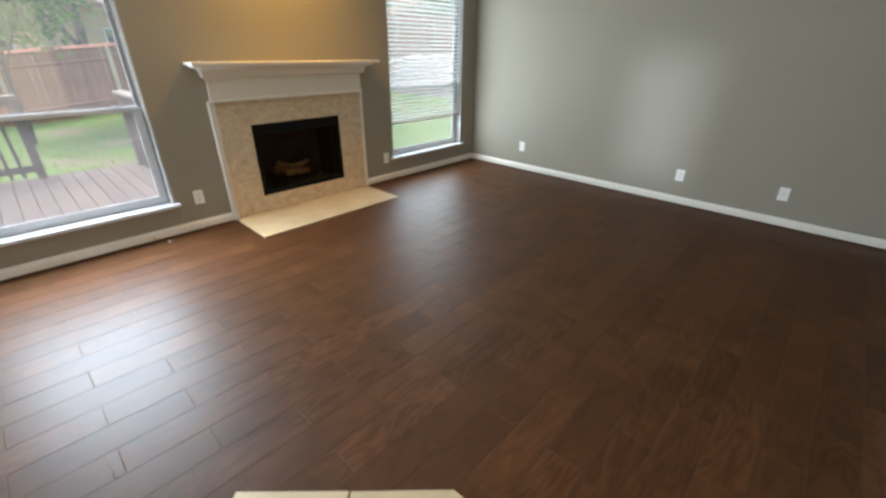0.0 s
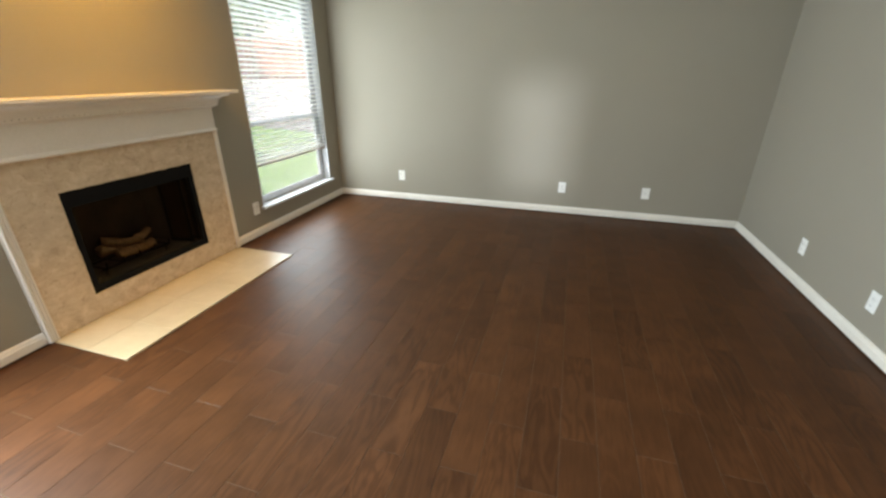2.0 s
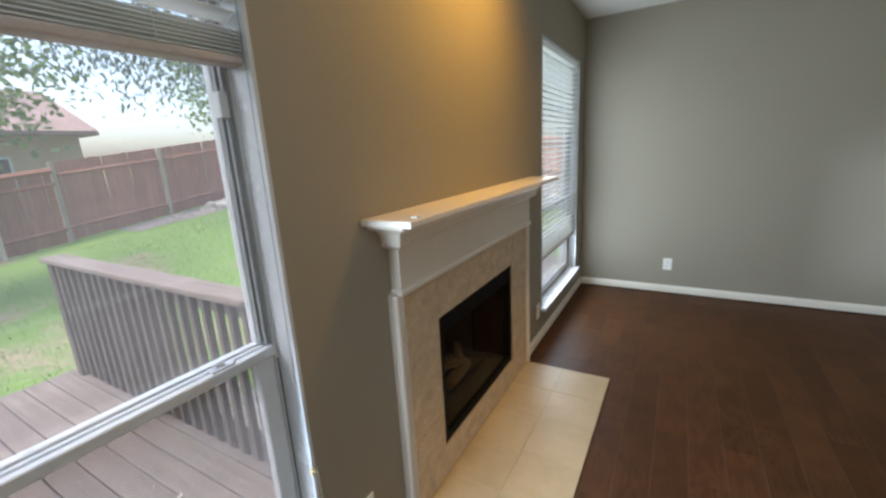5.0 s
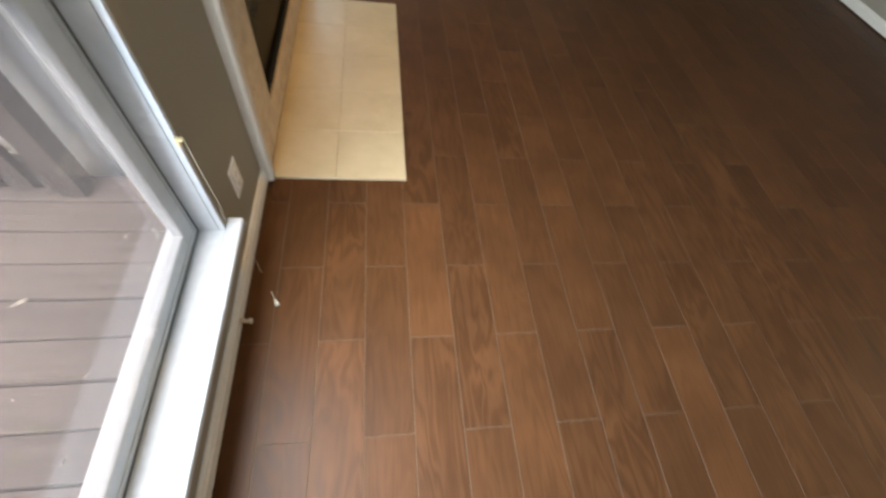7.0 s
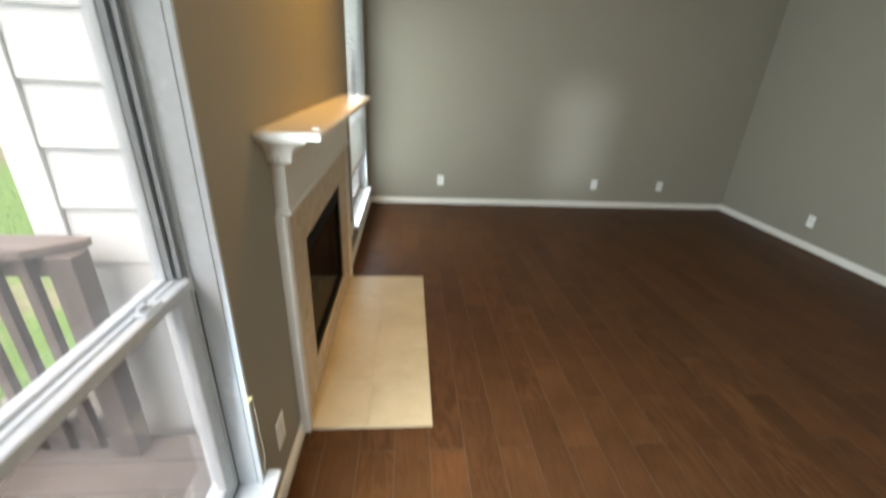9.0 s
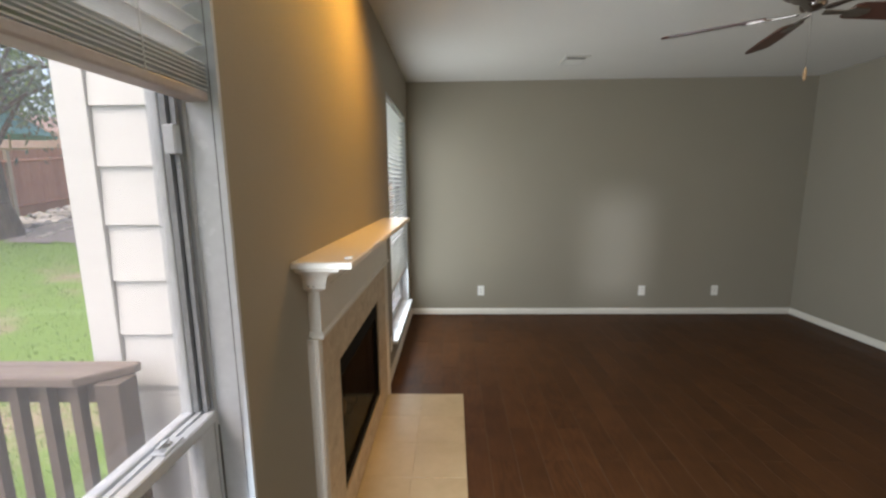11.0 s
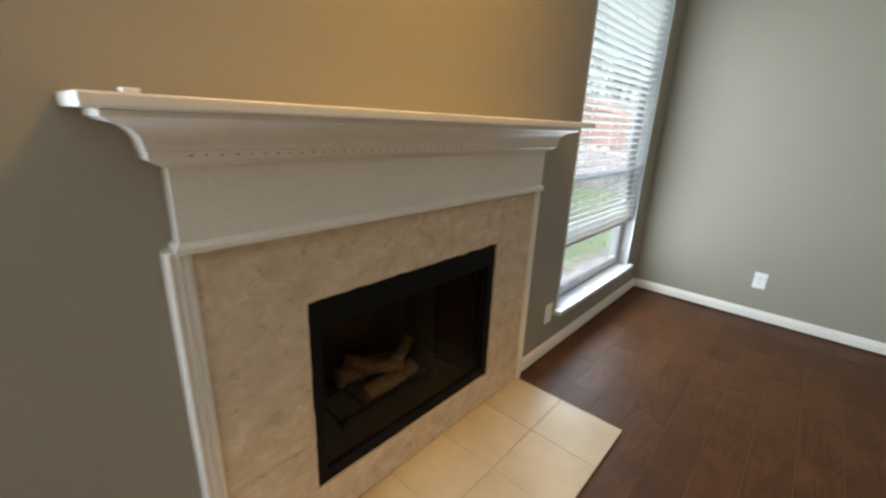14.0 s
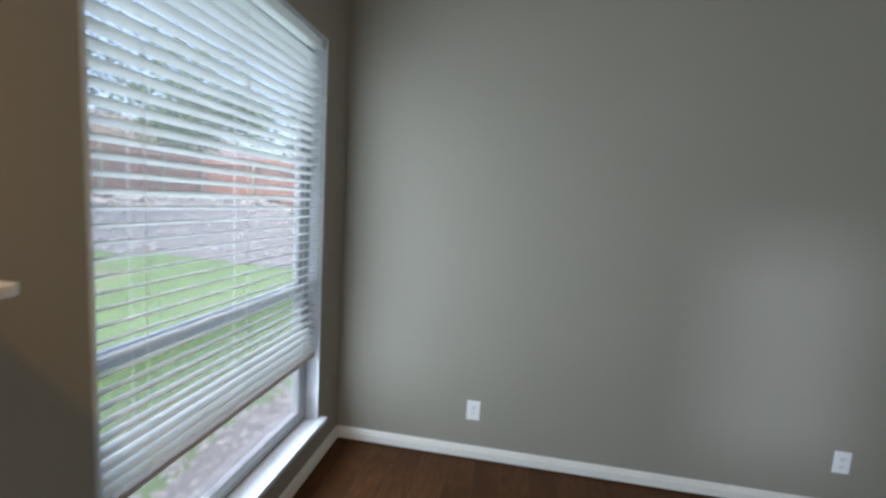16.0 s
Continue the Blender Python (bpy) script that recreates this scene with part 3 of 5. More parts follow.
# ---- windows ----
def window(name, opening, stool_ends, label, glazing):
    lo, hi, bottom, top = opening
    w = tagged(new(name), label, "window", kind="structure")
    frame_in, frame_out = WEST - 0.075, OUT + 0.005
    # White liner of the reveal, a thin board each side and above.
    b = bmesh.new()
    box(b, frame_in, WEST + 0.003, lo, lo + 0.012, bottom, top)
    box(b, frame_in, WEST + 0.003, hi - 0.012, hi, bottom, top)
    box(b, frame_in, WEST + 0.003, lo + 0.012, hi - 0.012, top - 0.012, top)
    part("reveal_liner", b, VINYL, w)
    b = bmesh.new()
    for y0, y1 in ((lo + 0.012, lo + 0.0126), (hi - 0.0126, hi - 0.012)):
        box(b, WEST - 0.0150, WEST - 0.0132, y0, y1, bottom + 0.02, top - 0.013)
    part("caulk_line", b, DARK_LINE, w, "thin grey caulk line in the reveal")
    b = bmesh.new()
    s0, s1 = stool_ends
    box(b, WEST, WEST + 0.048, s0, s1, bottom - 0.012, bottom + 0.018, 0.006)
    part("window_sill", b, VINYL, w, "white painted window stool")
    b = block(frame_in, WEST, lo + 0.012, hi - 0.012, bottom, bottom + 0.016)
    part("sill_board", b, VINYL, w)
    # Main frame.
    b = bmesh.new()
    box(b, frame_out, frame_in, lo, lo + 0.020, bottom, top, 0.003)
    box(b, frame_out, frame_in, hi - 0.020, hi, bottom, top, 0.003)
    box(b, frame_out, frame_in, lo + 0.020, hi - 0.020, top - 0.04, top, 0.003)
    box(b, frame_out, frame_in, lo + 0.020, hi - 0.020, bottom, bottom + 0.034, 0.003)
    part("window_frame", b, VINYL, w)
    # Grooved side tracks above the lower sash.
    for y0, y1 in ((lo + 0.020, lo + 0.040), (hi - 0.040, hi - 0.020)):
        b = bmesh.new()
        for k, (a, c, d) in enumerate(((0.0, 0.014, 0.018), (0.014, 0.024, 0.005), (0.024, 0.034, 0.015), (0.034, 0.042, 0.004))):
            if y0 < (lo + hi) / 2:
                box(b, frame_in - 0.044 + a, frame_in - 0.044 + c, y0, y0 + d, 1.06, top - 0.04)
            else:
                box(b, frame_in - 0.044 + a, frame_in - 0.044 + c, y1 - d, y1, 1.06, top - 0.04)
        part("side_track", b, TRACK, w, "grey grooved side track")
    # Lower sash, in front; upper sash behind it.
    a, c = lo + 0.022, hi - 0.022
    sx0, sx1 = frame_in - 0.034, frame_in - 0.004
    b = bmesh.new()
    box(b, sx0, sx1, a, a + 0.054, bottom + 0.034, 1.026, 0.004)
    box(b, sx0, sx1, c - 0.054, c, bottom + 0.034, 1.026, 0.004)
    box(b, sx0, sx1, a + 0.054, c - 0.054, bottom + 0.034, bottom + 0.080, 0.004)
    sash = part("lower_sash", b, VINYL, w)
    # Meeting rail with a groove along its top.
    b = prism([(sx0 - 0.006, 1.026), (sx1 + 0.006, 1.026), (sx1 + 0.008, 1.030), (sx1 + 0.008, 1.053), (sx1 + 0.005, 1.056), (sx0 + 0.018, 1.056), (sx0 + 0.016, 1.051), (sx0 + 0.008, 1.051), (sx0 + 0.006, 1.056), (sx0 - 0.006, 1.056)], "y", a, c)
    part("check_rail", b, VINYL, w, "white meeting rail with a grooved top")
    # Dark strips stand in for the shaded gaps round the lower sash.
    b = bmesh.new()
    box(b, frame_in - 0.003, frame_in + 0.003, lo + 0.0125, hi - 0.0125, bottom + 0.0165, bottom + 0.0215)
    for y0, y1 in ((lo + 0.0125, lo + 0.0165), (hi - 0.0165, hi - 0.0125)):
        box(b, frame_in + 0.0005, frame_in + 0.003, y0, y1, bottom + 0.022, 1.012)
    part("sash_gap_strip", b, DARK_LINE, w, "dark strips for the shaded gaps round the lower sash")
    p = part("pane", block((sx0 + sx1) / 2 - 0.002, (sx0 + sx1) / 2 + 0.002, a + 0.048, c - 0.048, bottom + 0.075, 1.03), glazing, w)
    p.visible_shadow = False
    ux0, ux1 = frame_in - 0.074, frame_in - 0.046
    b = bmesh.new()
    box(b, ux0, ux1, a, a + 0.018, 1.06, top - 0.04, 0.003)
    box(b, ux0, ux1, c - 0.018, c, 1.06, top - 0.04, 0.003)
    box(b, ux0, ux1, a + 0.018, c - 0.018, top - 0.074, top - 0.04, 0.004)
    box(b, ux0, ux1, a, c, 1.022, 1.06, 0.004)
    part("upper_sash", b, VINYL, w)
    p = part("pane", block((ux0 + ux1) / 2 - 0.002, (ux0 + ux1) / 2 + 0.002, a + 0.014, c - 0.014, 1.05, top - 0.07), glazing, w)
    p.visible_shadow = False
    for y in ((lo + 0.17, hi - 0.17) if hi - lo > 1.3 else ((lo + hi) / 2,)):
        b = bmesh.new()
        box(b, sx0 + 0.002, sx1 + 0.002, y - 0.032, y + 0.032, 1.056, 1.062, 0.002)
        rod(b, (sx0 + 0.014, y, 1.061), (sx0 + 0.014, y, 1.070), 0.011)
        box(b, sx0 + 0.009, sx0 + 0.019, y - 0.028, y + 0.006, 1.068, 1.074, 0.002)
        part("sash_lock", b, VINYL, w, "small white cam lock")
    stop = block(frame_in - 0.034, frame_in - 0.006, hi - 0.052, hi - 0.028, 1.690, 1.755, 0.004)
    part("sash_stop", stop, VINYL, w, "small white plastic sash stop")
    p = part("insect_screen", block(ux0 - 0.004, ux0 - 0.003, a + 0.01, c - 0.01, bottom + 0.04, 1.04), SCREEN, w, "fine grey insect screen")
    p.visible_shadow = False
    return w


window("window_1", W1, (W1[0] - 0.03, 1.099), "tall white single-hung window over the deck, blind drawn up", GLASS)
window("window_2", W2, (3.436, 4.750), "tall white single-hung window beside the fireplace, blind down", HAZY_GLASS)


# ---- blinds ----
def slat_mesh(length, width=0.050, bow=0.0045, thick=0.003):
    b = bmesh.new()
    steps = 6
    rows = []
    for e in (-length / 2, length / 2):
        upper, lower = [], []
        for k in range(steps + 1):
            u = k / steps * 2 - 1
            z = bow * (1 - u * u)
            upper.append(b.verts.new((u * width / 2, e, z + thick / 2)))
            lower.append(b.verts.new((u * width / 2, e, z - thick / 2)))
        rows.append(upper + lower[::-1])
    n = len(rows[0])
    for k in range(n):
        b.faces.new((rows[0][k], rows[0][(k + 1) % n], rows[1][(k + 1) % n], rows[1][k]))
    b.faces.new(rows[0][::-1])
    b.faces.new(rows[1])
    bmesh.ops.recalc_face_normals(b, faces=b.faces[:])
    data = bpy.data.meshes.new("slat")
    b.to_mesh(data)
    b.free()
    data.materials.append(SLAT)
    return data


def blind(label, lo, hi, top, rail_z, spacing, tilt, stacked):
    x = WEST - 0.042
    t = thing("window_blind", label, "blind", "white slatted window blinds", at=(x, (lo + hi) / 2, rail_z))
    part("headrail", block(x - 0.027, x + 0.030, lo, hi, top - 0.058, top - 0.013, 0.003), SLAT, t)
    part("bottom_rail", block(x - 0.026, x + 0.026, lo, hi, rail_z, rail_z + 0.022, 0.005), RAIL, t, "thick bottom rail")
    data = slat_mesh(hi - lo)
    z = rail_z + 0.026
    for k in range(stacked):
        piece("slat", data, t, pose(x, (lo + hi) / 2, z, 0, random.uniform(-2, 2), random.uniform(-0.15, 0.15)))
        z += 0.009
    z += spacing * 0.55
    count = 0
    while z < top - 0.075:
        # The lowest slats of a lowered blind lie closer together and more shut.
        slack = max(0.0, 1 - count / 5) if not stacked else 0.0
        piece("slat", data, t, pose(x + random.uniform(-0.001, 0.001), (lo + hi) / 2, z, random.uniform(-0.12, 0.12), tilt + 34 * slack + random.uniform(-2.5, 2.5), 0))
        z += spacing * (1 - 0.2 * slack)
        count += 1
    n = 3 if hi - lo > 1.2 else 2
    for k in range(n):
        y = lo + (hi - lo) * (k + 0.35) / (n - 0.3)
        b = bmesh.new()
        for dx in (-0.027, 0.027):
            rod(b, (x + dx, y, rail_z + 0.02), (x + dx, y, top - 0.03), 0.0012, sides=6)
        part("ladder_cord", b, SLAT, t)
    return t


blind("white slatted blind drawn up over the deck window", W1[0] + 0.016, W1[1] - 0.016, W1[3], 1.806, 0.0445, -21, 7)
blind("white slatted blind lowered nearly to the sill", W2[0] + 0.018, W2[1] - 0.022, W2[3], 0.652, 0.0445, -15, 0)

# Pull cord of the deck window's blind, run down the jamb to the floor.
cord = thing("blind_pull_cord", "thin ivory pull cord hanging to the floor with a tassel", "cord", at=(-3.66, 1.0, 0.0))
curve = bpy.data.curves.new("cord_line", "CURVE")
curve.dimensions, curve.bevel_depth, curve.bevel_resolution = "3D", 0.0009, 2
line = curve.splines.new("BEZIER")
stops = [(-3.696, 1.056, 0.655), (-3.694, 1.064, 0.40), (-3.690, 1.072, 0.288), (-3.662, 1.080, 0.283), (-3.655, 1.090, 0.24), (-3.672, 1.07, 0.09), (-3.668, 1.06, 0.005), (-3.60, 0.935, 0.006)]
line.bezier_points.add(len(stops) - 1)
for p, c in zip(line.bezier_points, stops):
    p.co, p.handle_left_type, p.handle_right_type = c, "AUTO", "AUTO"
ob = new("cord_line", curve)
curve.materials.append(CORD)
ob.parent = cord
ob.matrix_parent_inverse = cord.matrix_basis.inverted()
b = bmesh.new()
rod(b, (-3.602, 0.938, 0.010), (-3.590, 0.915, 0.010), 0.004, 0.009)
part("tassel", b, CORD, cord, "ivory plastic tassel", True)
b = bmesh.new()
box(b, -3.7065, -3.698, 1.036, 1.048, 0.634, 0.660, 0.003)
rod(b, (-3.698, 1.042, 0.650), (-3.690, 1.042, 0.656), 0.004, 0.005)
cleat = thing("cord_cleat", "small yellowed plastic cord cleat on the window jamb", "cleat", at=(-3.70, 1.039, 0.63))
part("cleat_body", b, YELLOWED, cleat)
b = bmesh.new()
rod(b, (-3.694, 0.845, 0.045), (-3.668, 0.845, 0.040), 0.008, 0.006)
rod(b, (-3.668, 0.845, 0.040), (-3.656, 0.845, 0.038), 0.009, 0.009)
stop = thing("door_stop", "small cream peg on the baseboard", "door stop", at=(-3.69, 0.845, 0.03))
part("peg", b, CORD, stop, smooth=True)


# ---- fireplace ----
fp = thing("fireplace", "tiled gas fireplace with black firebox and white mantel", "fireplace", at=(WEST, 2.27, 0))
# Tile slabs of the surround, in rows around the opening.
FACE = -3.690
backing = part("tile_backing", bmesh.new(), HEARTH_GROUT, fp)
b = bmesh.new()
box(b, WEST, FACE - 0.0015, 1.542, FB[0], 0.0, 1.062)
box(b, WEST, FACE - 0.0015, FB[1], 3.018, 0.0, 1.062)
box(b, WEST, FACE - 0.0015, FB[0], FB[1], 0.0, FB[2])
box(b, WEST, FACE - 0.0015, FB[0], FB[1], FB[3], 1.062)
b.to_mesh(backing.data)
b.free()


def tile_field(name, y0, y1, z0, z1, ny, nz):
    for j in range(ny):
        for k in range(nz):
            a, c = y0 + (y1 - y0) * j / ny, y0 + (y1 - y0) * (j + 1) / ny
            d, e = z0 + (z1 - z0) * k / nz, z0 + (z1 - z0) * (k + 1) / nz
            part("surround_tile", block(FACE - 0.010, FACE, a + 0.0003, c - 0.0003, d + 0.0003, e - 0.0003, 0.0004, 1), STONE, fp)


tile_field("left", 1.542, FB[0], 0.0135, 1.060, 1, 3)
tile_field("right", FB[1], 3.018, 0.0135, 1.060, 1, 3)
tile_field("under", FB[0], FB[1], 0.0135, FB[2], 3, 1)
tile_field("over", FB[0], FB[1], FB[3], 1.060, 3, 1)


def fluted(y0, y1):
    """An upright moulding with two flutes."""
    w = y1 - y0
    front = WEST + 0.040
    pts = [(WEST, y0), (front - 0.012, y0), (front - 0.004, y0 + 0.003), (front, y0 + 0.008)]
    for c in ((0.36, 0.68) if w > 0.04 else (0.5,)):
        m = y0 + w * c
        pts += [(front, m - 0.006), (front - 0.006, m - 0.003), (front - 0.006, m + 0.003), (front, m + 0.006)]
    pts += [(front, y1 - 0.006), (front - 0.004, y1), (WEST, y1)]
    return prism(pts, "z", 0.013, 1.062)


part("left_pilaster", fluted(1.490, 1.5415), TRIM, fp, "white fluted upright moulding")
part("right_pilaster", fluted(3.0185, 3.046), TRIM, fp, "white fluted upright moulding")
FRIEZE = -3.664
part("frieze_board", block(WEST, FRIEZE, 1.518, 3.032, 1.066, 1.30, 0.002), TRIM, fp)


def wrap(profile):
    """A moulding that goes round the front and both ends of the frieze; profile: (way out, z)."""
    b = bmesh.new()
    rows = []
    for o, z in profile:
        rows.append([b.verts.new(c) for c in ((WEST, 1.518 - o, z), (FRIEZE + o, 1.518 - o, z), (FRIEZE + o, 3.032 + o, z), (WEST, 3.032 + o, z))])
    n = len(rows)
    for k in range(n):
        for j in range(3):
            b.faces.new((rows[k][j], rows[k][j + 1], rows[(k + 1) % n][j + 1], rows[(k + 1) % n][j]))
    b.faces.new([r[0] for r in rows])
    b.faces.new([r[3] for r in rows][::-1])
    bmesh.ops.recalc_face_normals(b, faces=b.faces[:])
    return b


crown = [(0.0, 1.238), (0.006, 1.240), (0.030, 1.252), (0.036, 1.258), (0.036, 1.272)]
for k in range(9):
    a = k / 8 * math.pi / 2
    crown.append((0.039 + 0.052 * (1 - math.cos(a)), 1.275 + 0.050 * math.sin(a)))
crown += [(0.097, 1.329), (0.106, 1.334), (0.106, 1.3455), (0.0, 1.3455)]
part("crown_moulding", wrap(crown), TRIM, fp, "white coved crown moulding")
foot = [(0.0, 1.056), (0.006, 1.056), (0.009, 1.060), (0.009, 1.070), (0.004, 1.078), (0.0, 1.082)]
part("foot_moulding", wrap(foot), TRIM, fp, "white stepped moulding")
part("shelf", block(WEST, -3.506, 1.382, 3.186, 1.346, 1.370, 0.005, 3), TRIM, fp, "white mantel shelf")
b = bmesh.new()
for k in range(50):
    y = 1.55 + k * 0.0295
    box(b, FRIEZE + 0.0355, FRIEZE + 0.0366, y, y + (0.005 if k % 3 else 0.008), 1.2630, 1.2660)
for x in (-3.690, -3.672):
    box(b, x - 0.0024, x + 0.0024, 1.518 - 0.0366, 1.518 - 0.0355, 1.2610, 1.2680)
tagged(part("bead_marks", b, DARK_MARK, fp, "row of tiny dark marks under the crown"), kind="stuff")

# Firebox: a flared box in brick panels behind a black metal face.
for name, dims in (("hood", (FB[0], FB[1], 0.742, FB[3] - 0.002)), ("left_stile", (FB[0], FB[0] + 0.045, FB[2], 0.742)), ("right_stile", (FB[1] - 0.040, FB[1], FB[2], 0.742)), ("bottom_stile", (FB[0] + 0.045, FB[1] - 0.040, FB[2] + 0.002, 0.215))):
    part("metal_" + name, block(-3.722, -3.700, *dims), BLACK, fp, "matt black metal face")
bx0, bx1 = -4.14, -3.722
b = bmesh.new()
box(b, bx0 - 0.03, bx0, FB[0] + 0.10, FB[1] - 0.10, 0.17, 0.84)
part("back_panel", b, FIREBRICK, fp, "dark brick back panel")
for s, y_front, y_back in ((-1, FB[0] + 0.030, FB[0] + 0.13), (1, FB[1] - 0.030, FB[1] - 0.13)):
    b = prism([(bx1, y_front), (bx0, y_back), (bx0, y_back + s * 0.03), (bx1, y_front + s * 0.028)], "z", 0.17, 0.84)
    part("side_panel", b, FIREBRICK, fp, "dark brick side panel")
part("firebox_floor", block(bx0, bx1, FB[0] + 0.02, FB[1] - 0.02, 0.170, 0.205), FIREBRICK, fp)
part("firebox_roof", block(bx0, bx1, FB[0] + 0.02, FB[1] - 0.02, 0.80, 0.842), BLACK, fp)
# Tinted pane added across the opening to dim the firebox.
glass = part("fire_glass", block(-3.716, -3.712, FB[0] + 0.045, FB[1] - 0.04, 0.215, 0.742), DOOR_GLASS, fp, "tinted pane added to dim the logs")
# Folded glass doors behind it.
for y0, turn in ((FB[1] - 0.052, 82), (FB[1] - 0.110, 99)):
    leaf = bmesh.new()
    box(leaf, 0.0, 0.20, -0.006, 0.006, 0.22, 0.245, 0.002)
    box(leaf, 0.0, 0.20, -0.006, 0.006, 0.712, 0.737, 0.002)
    box(leaf, 0.0, 0.018, -0.006, 0.006, 0.245, 0.712, 0.002)
    box(leaf, 0.182, 0.20, -0.006, 0.006, 0.245, 0.712, 0.002)
    m = pose(-3.724, y0, 0, 0, 0, 90 + turn)
    bmesh.ops.transform(leaf, matrix=m, verts=leaf.verts[:])
    d = part("folding_door", leaf, BLACK, fp, "narrow black folding glass door")
    g = block(0.015, 0.185, -0.002, 0.002, 0.24, 0.715)
    bmesh.ops.transform(g, matrix=m, verts=g.verts[:])
    part("door_glass", g, DOOR_GLASS, d, "smoked glass")


def mortar(along, at, inward, lo, hi):
    """A ragged bead of mortar along one edge of the opening: along y at height z, or along z at a given y."""
    n = int((hi - lo) / 0.012)
    edge = [(lo + (hi - lo) * k / n, at + inward * (0.0035 + 0.0045 * noise.noise((lo * 3 + k * 0.21, at * 7, 1.0)) + 0.002 * noise.noise((k * 0.9, at, 4.0)))) for k in range(n + 1)]
    outline = edge + [(hi, at - inward * 0.0005), (lo, at - inward * 0.0005)]
    return prism(outline if along == "y" else [(v, u) for u, v in outline], "x", FACE - 0.0085, FACE - 0.0015)


for along, at, inward, lo, hi in (("y", FB[3], -1, FB[0], FB[1]), ("z", FB[0], 1, FB[2], FB[3] - 0.009), ("z", FB[1], -1, FB[2], FB[3] - 0.009)):
    part("mortar_bead", mortar(along, at, inward, lo, hi), HEARTH_GROUT, fp, "ragged tan mortar edge")


def log_mesh(length, radius, seed):
    b = bmesh.new()
    sides, steps = 12, 9
    rings = []
    for k in range(steps + 1):
        u = k / steps
        ring = []
        for j in range(sides):
            a = 2 * math.pi * j / sides
            r = radius * (0.92 + 0.22 * noise.noise((math.cos(a) * 1.3 + seed, math.sin(a) * 1.3, u * 4)))
            ring.append(b.verts.new(((u - 0.5) * length, r * math.cos(a), r * math.sin(a) + 0.018 * math.sin(u * 3 + seed))))
        rings.append(ring)
    for p, q in zip(rings, rings[1:]):
        for j in range(sides):
            b.faces.new((p[j], p[(j + 1) % sides], q[(j + 1) % sides], q[j]))
    b.faces.new(rings[0][::-1])
    b.faces.new(rings[-1])
    bmesh.ops.recalc_face_normals(b, faces=b.faces[:])
    return b


logs = thing("gas_log_set", "charred tan ceramic logs on a black grate", "log set", at=(-3.90, 2.24, 0.205))
b = bmesh.new()
for y in (1.99, 2.11, 2.23, 2.35, 2.47):
    rod(b, (-4.03, y, 0.255), (-3.80, y, 0.255), 0.006, sides=8)
    rod(b, (-3.80, y, 0.255), (-3.79, y, 0.30), 0.006, sides=8)
for x in (-4.0, -3.83):
    rod(b, (x, 1.97, 0.245), (x, 2.49, 0.245), 0.006, sides=8)
    for y in (2.0, 2.46):
        rod(b, (x, y, 0.205), (x, y, 0.245), 0.006, sides=8)
part("grate", b, BLACK, logs, "black iron grate")
for length, r, seed, m in ((0.30, 0.044, 1, pose(-3.965, 2.17, 0.306, 0, 0, 88)), (0.28, 0.036, 2, pose(-3.850, 2.20, 0.300, 0, -4, 97)), (0.24, 0.030, 3, pose(-3.90, 2.15, 0.378, 0, 10, 58)), (0.20, 0.026, 4, pose(-3.905, 2.31, 0.370, 0, 12, 122))):
    b = log_mesh(length, r, seed)
    bmesh.ops.transform(b, matrix=pose(0, 0.06, 0) @ m, verts=b.verts[:])
    part("log", b, LOG, logs, smooth=True)

# Hearth: two columns of five tiles, a little above the floor.
hearth = tagged(solid("hearth", block(-3.690, -3.109, 1.517, 3.031, 0.0005, 0.0095), HEARTH_GROUT), "cream tiled hearth laid flush before the fireplace", "hearth")
ys = [1.517, 1.819, 2.122, 2.425, 2.728, 3.031]
xs = [-3.690, -3.416, -3.109]
for j in range(5):
    for k in range(2):
        part("hearth_tile", block(xs[k] + 0.0008, xs[k + 1] - (0.0008 if k == 0 else 0), ys[j] + (0.0008 if j else 0), ys[j + 1] - (0.0008 if j < 4 else 0), 0.0098, 0.0125, 0.0009, 1), HEARTH, hearth)
chip = thing("plastic_cap", "small flat white plastic piece on the mantel shelf", "cap", at=(-3.53, 1.45, 1.370))
part("cap_body", block(-3.545, -3.520, 1.440, 1.464, 1.3705, 1.378, 0.002), PLATE, chip)


# ---- wall plates ----
def wall_plate(label, kind):
    """Built facing +y about the origin; the wall lies at y = 0."""
    t = thing("wall_plate", label, "wall plate", "white wall plates")
    part("plate", block(-0.040, 0.040, 0.0005, 0.006, -0.061, 0.061, 0.0025), PLATE, t)
    if kind == "duplex":
        for z in (-0.021, 0.021):
            f = part("receptacle", block(-0.017, 0.017, 0.005, 0.0078, z - 0.0145, z + 0.0145, 0.003), PLATE, t)
            b = bmesh.new()
            box(b, -0.0085, -0.0060, 0.0074, 0.0084, z - 0.004, z + 0.006)
            box(b, 0.0060, 0.0085, 0.0074, 0.0084, z - 0.003, z + 0.005)
            rod(b, (0, 0.0074, z - 0.009), (0, 0.0084, z - 0.009), 0.0024, sides=8)
            part("slots", b, SLOT, f, "dark socket slots")
        b = bmesh.new()
        rod(b, (0, 0.005, 0), (0, 0.0072, 0), 0.003, sides=10)
        part("screw", b, VENT, t)
    else:
        b = bmesh.new()
        rod(b, (0, 0.005, 0), (0, 0.014, 0), 0.0048, sides=8)
        part("coax_jack", b, FAN_METAL, t, "threaded metal cable jack")
        for z in (-0.042, 0.042):
            b = bmesh.new()
            rod(b, (0, 0.005, z), (0, 0.0072, z), 0.003, sides=10)
            part("screw", b, VENT, t)
    return t


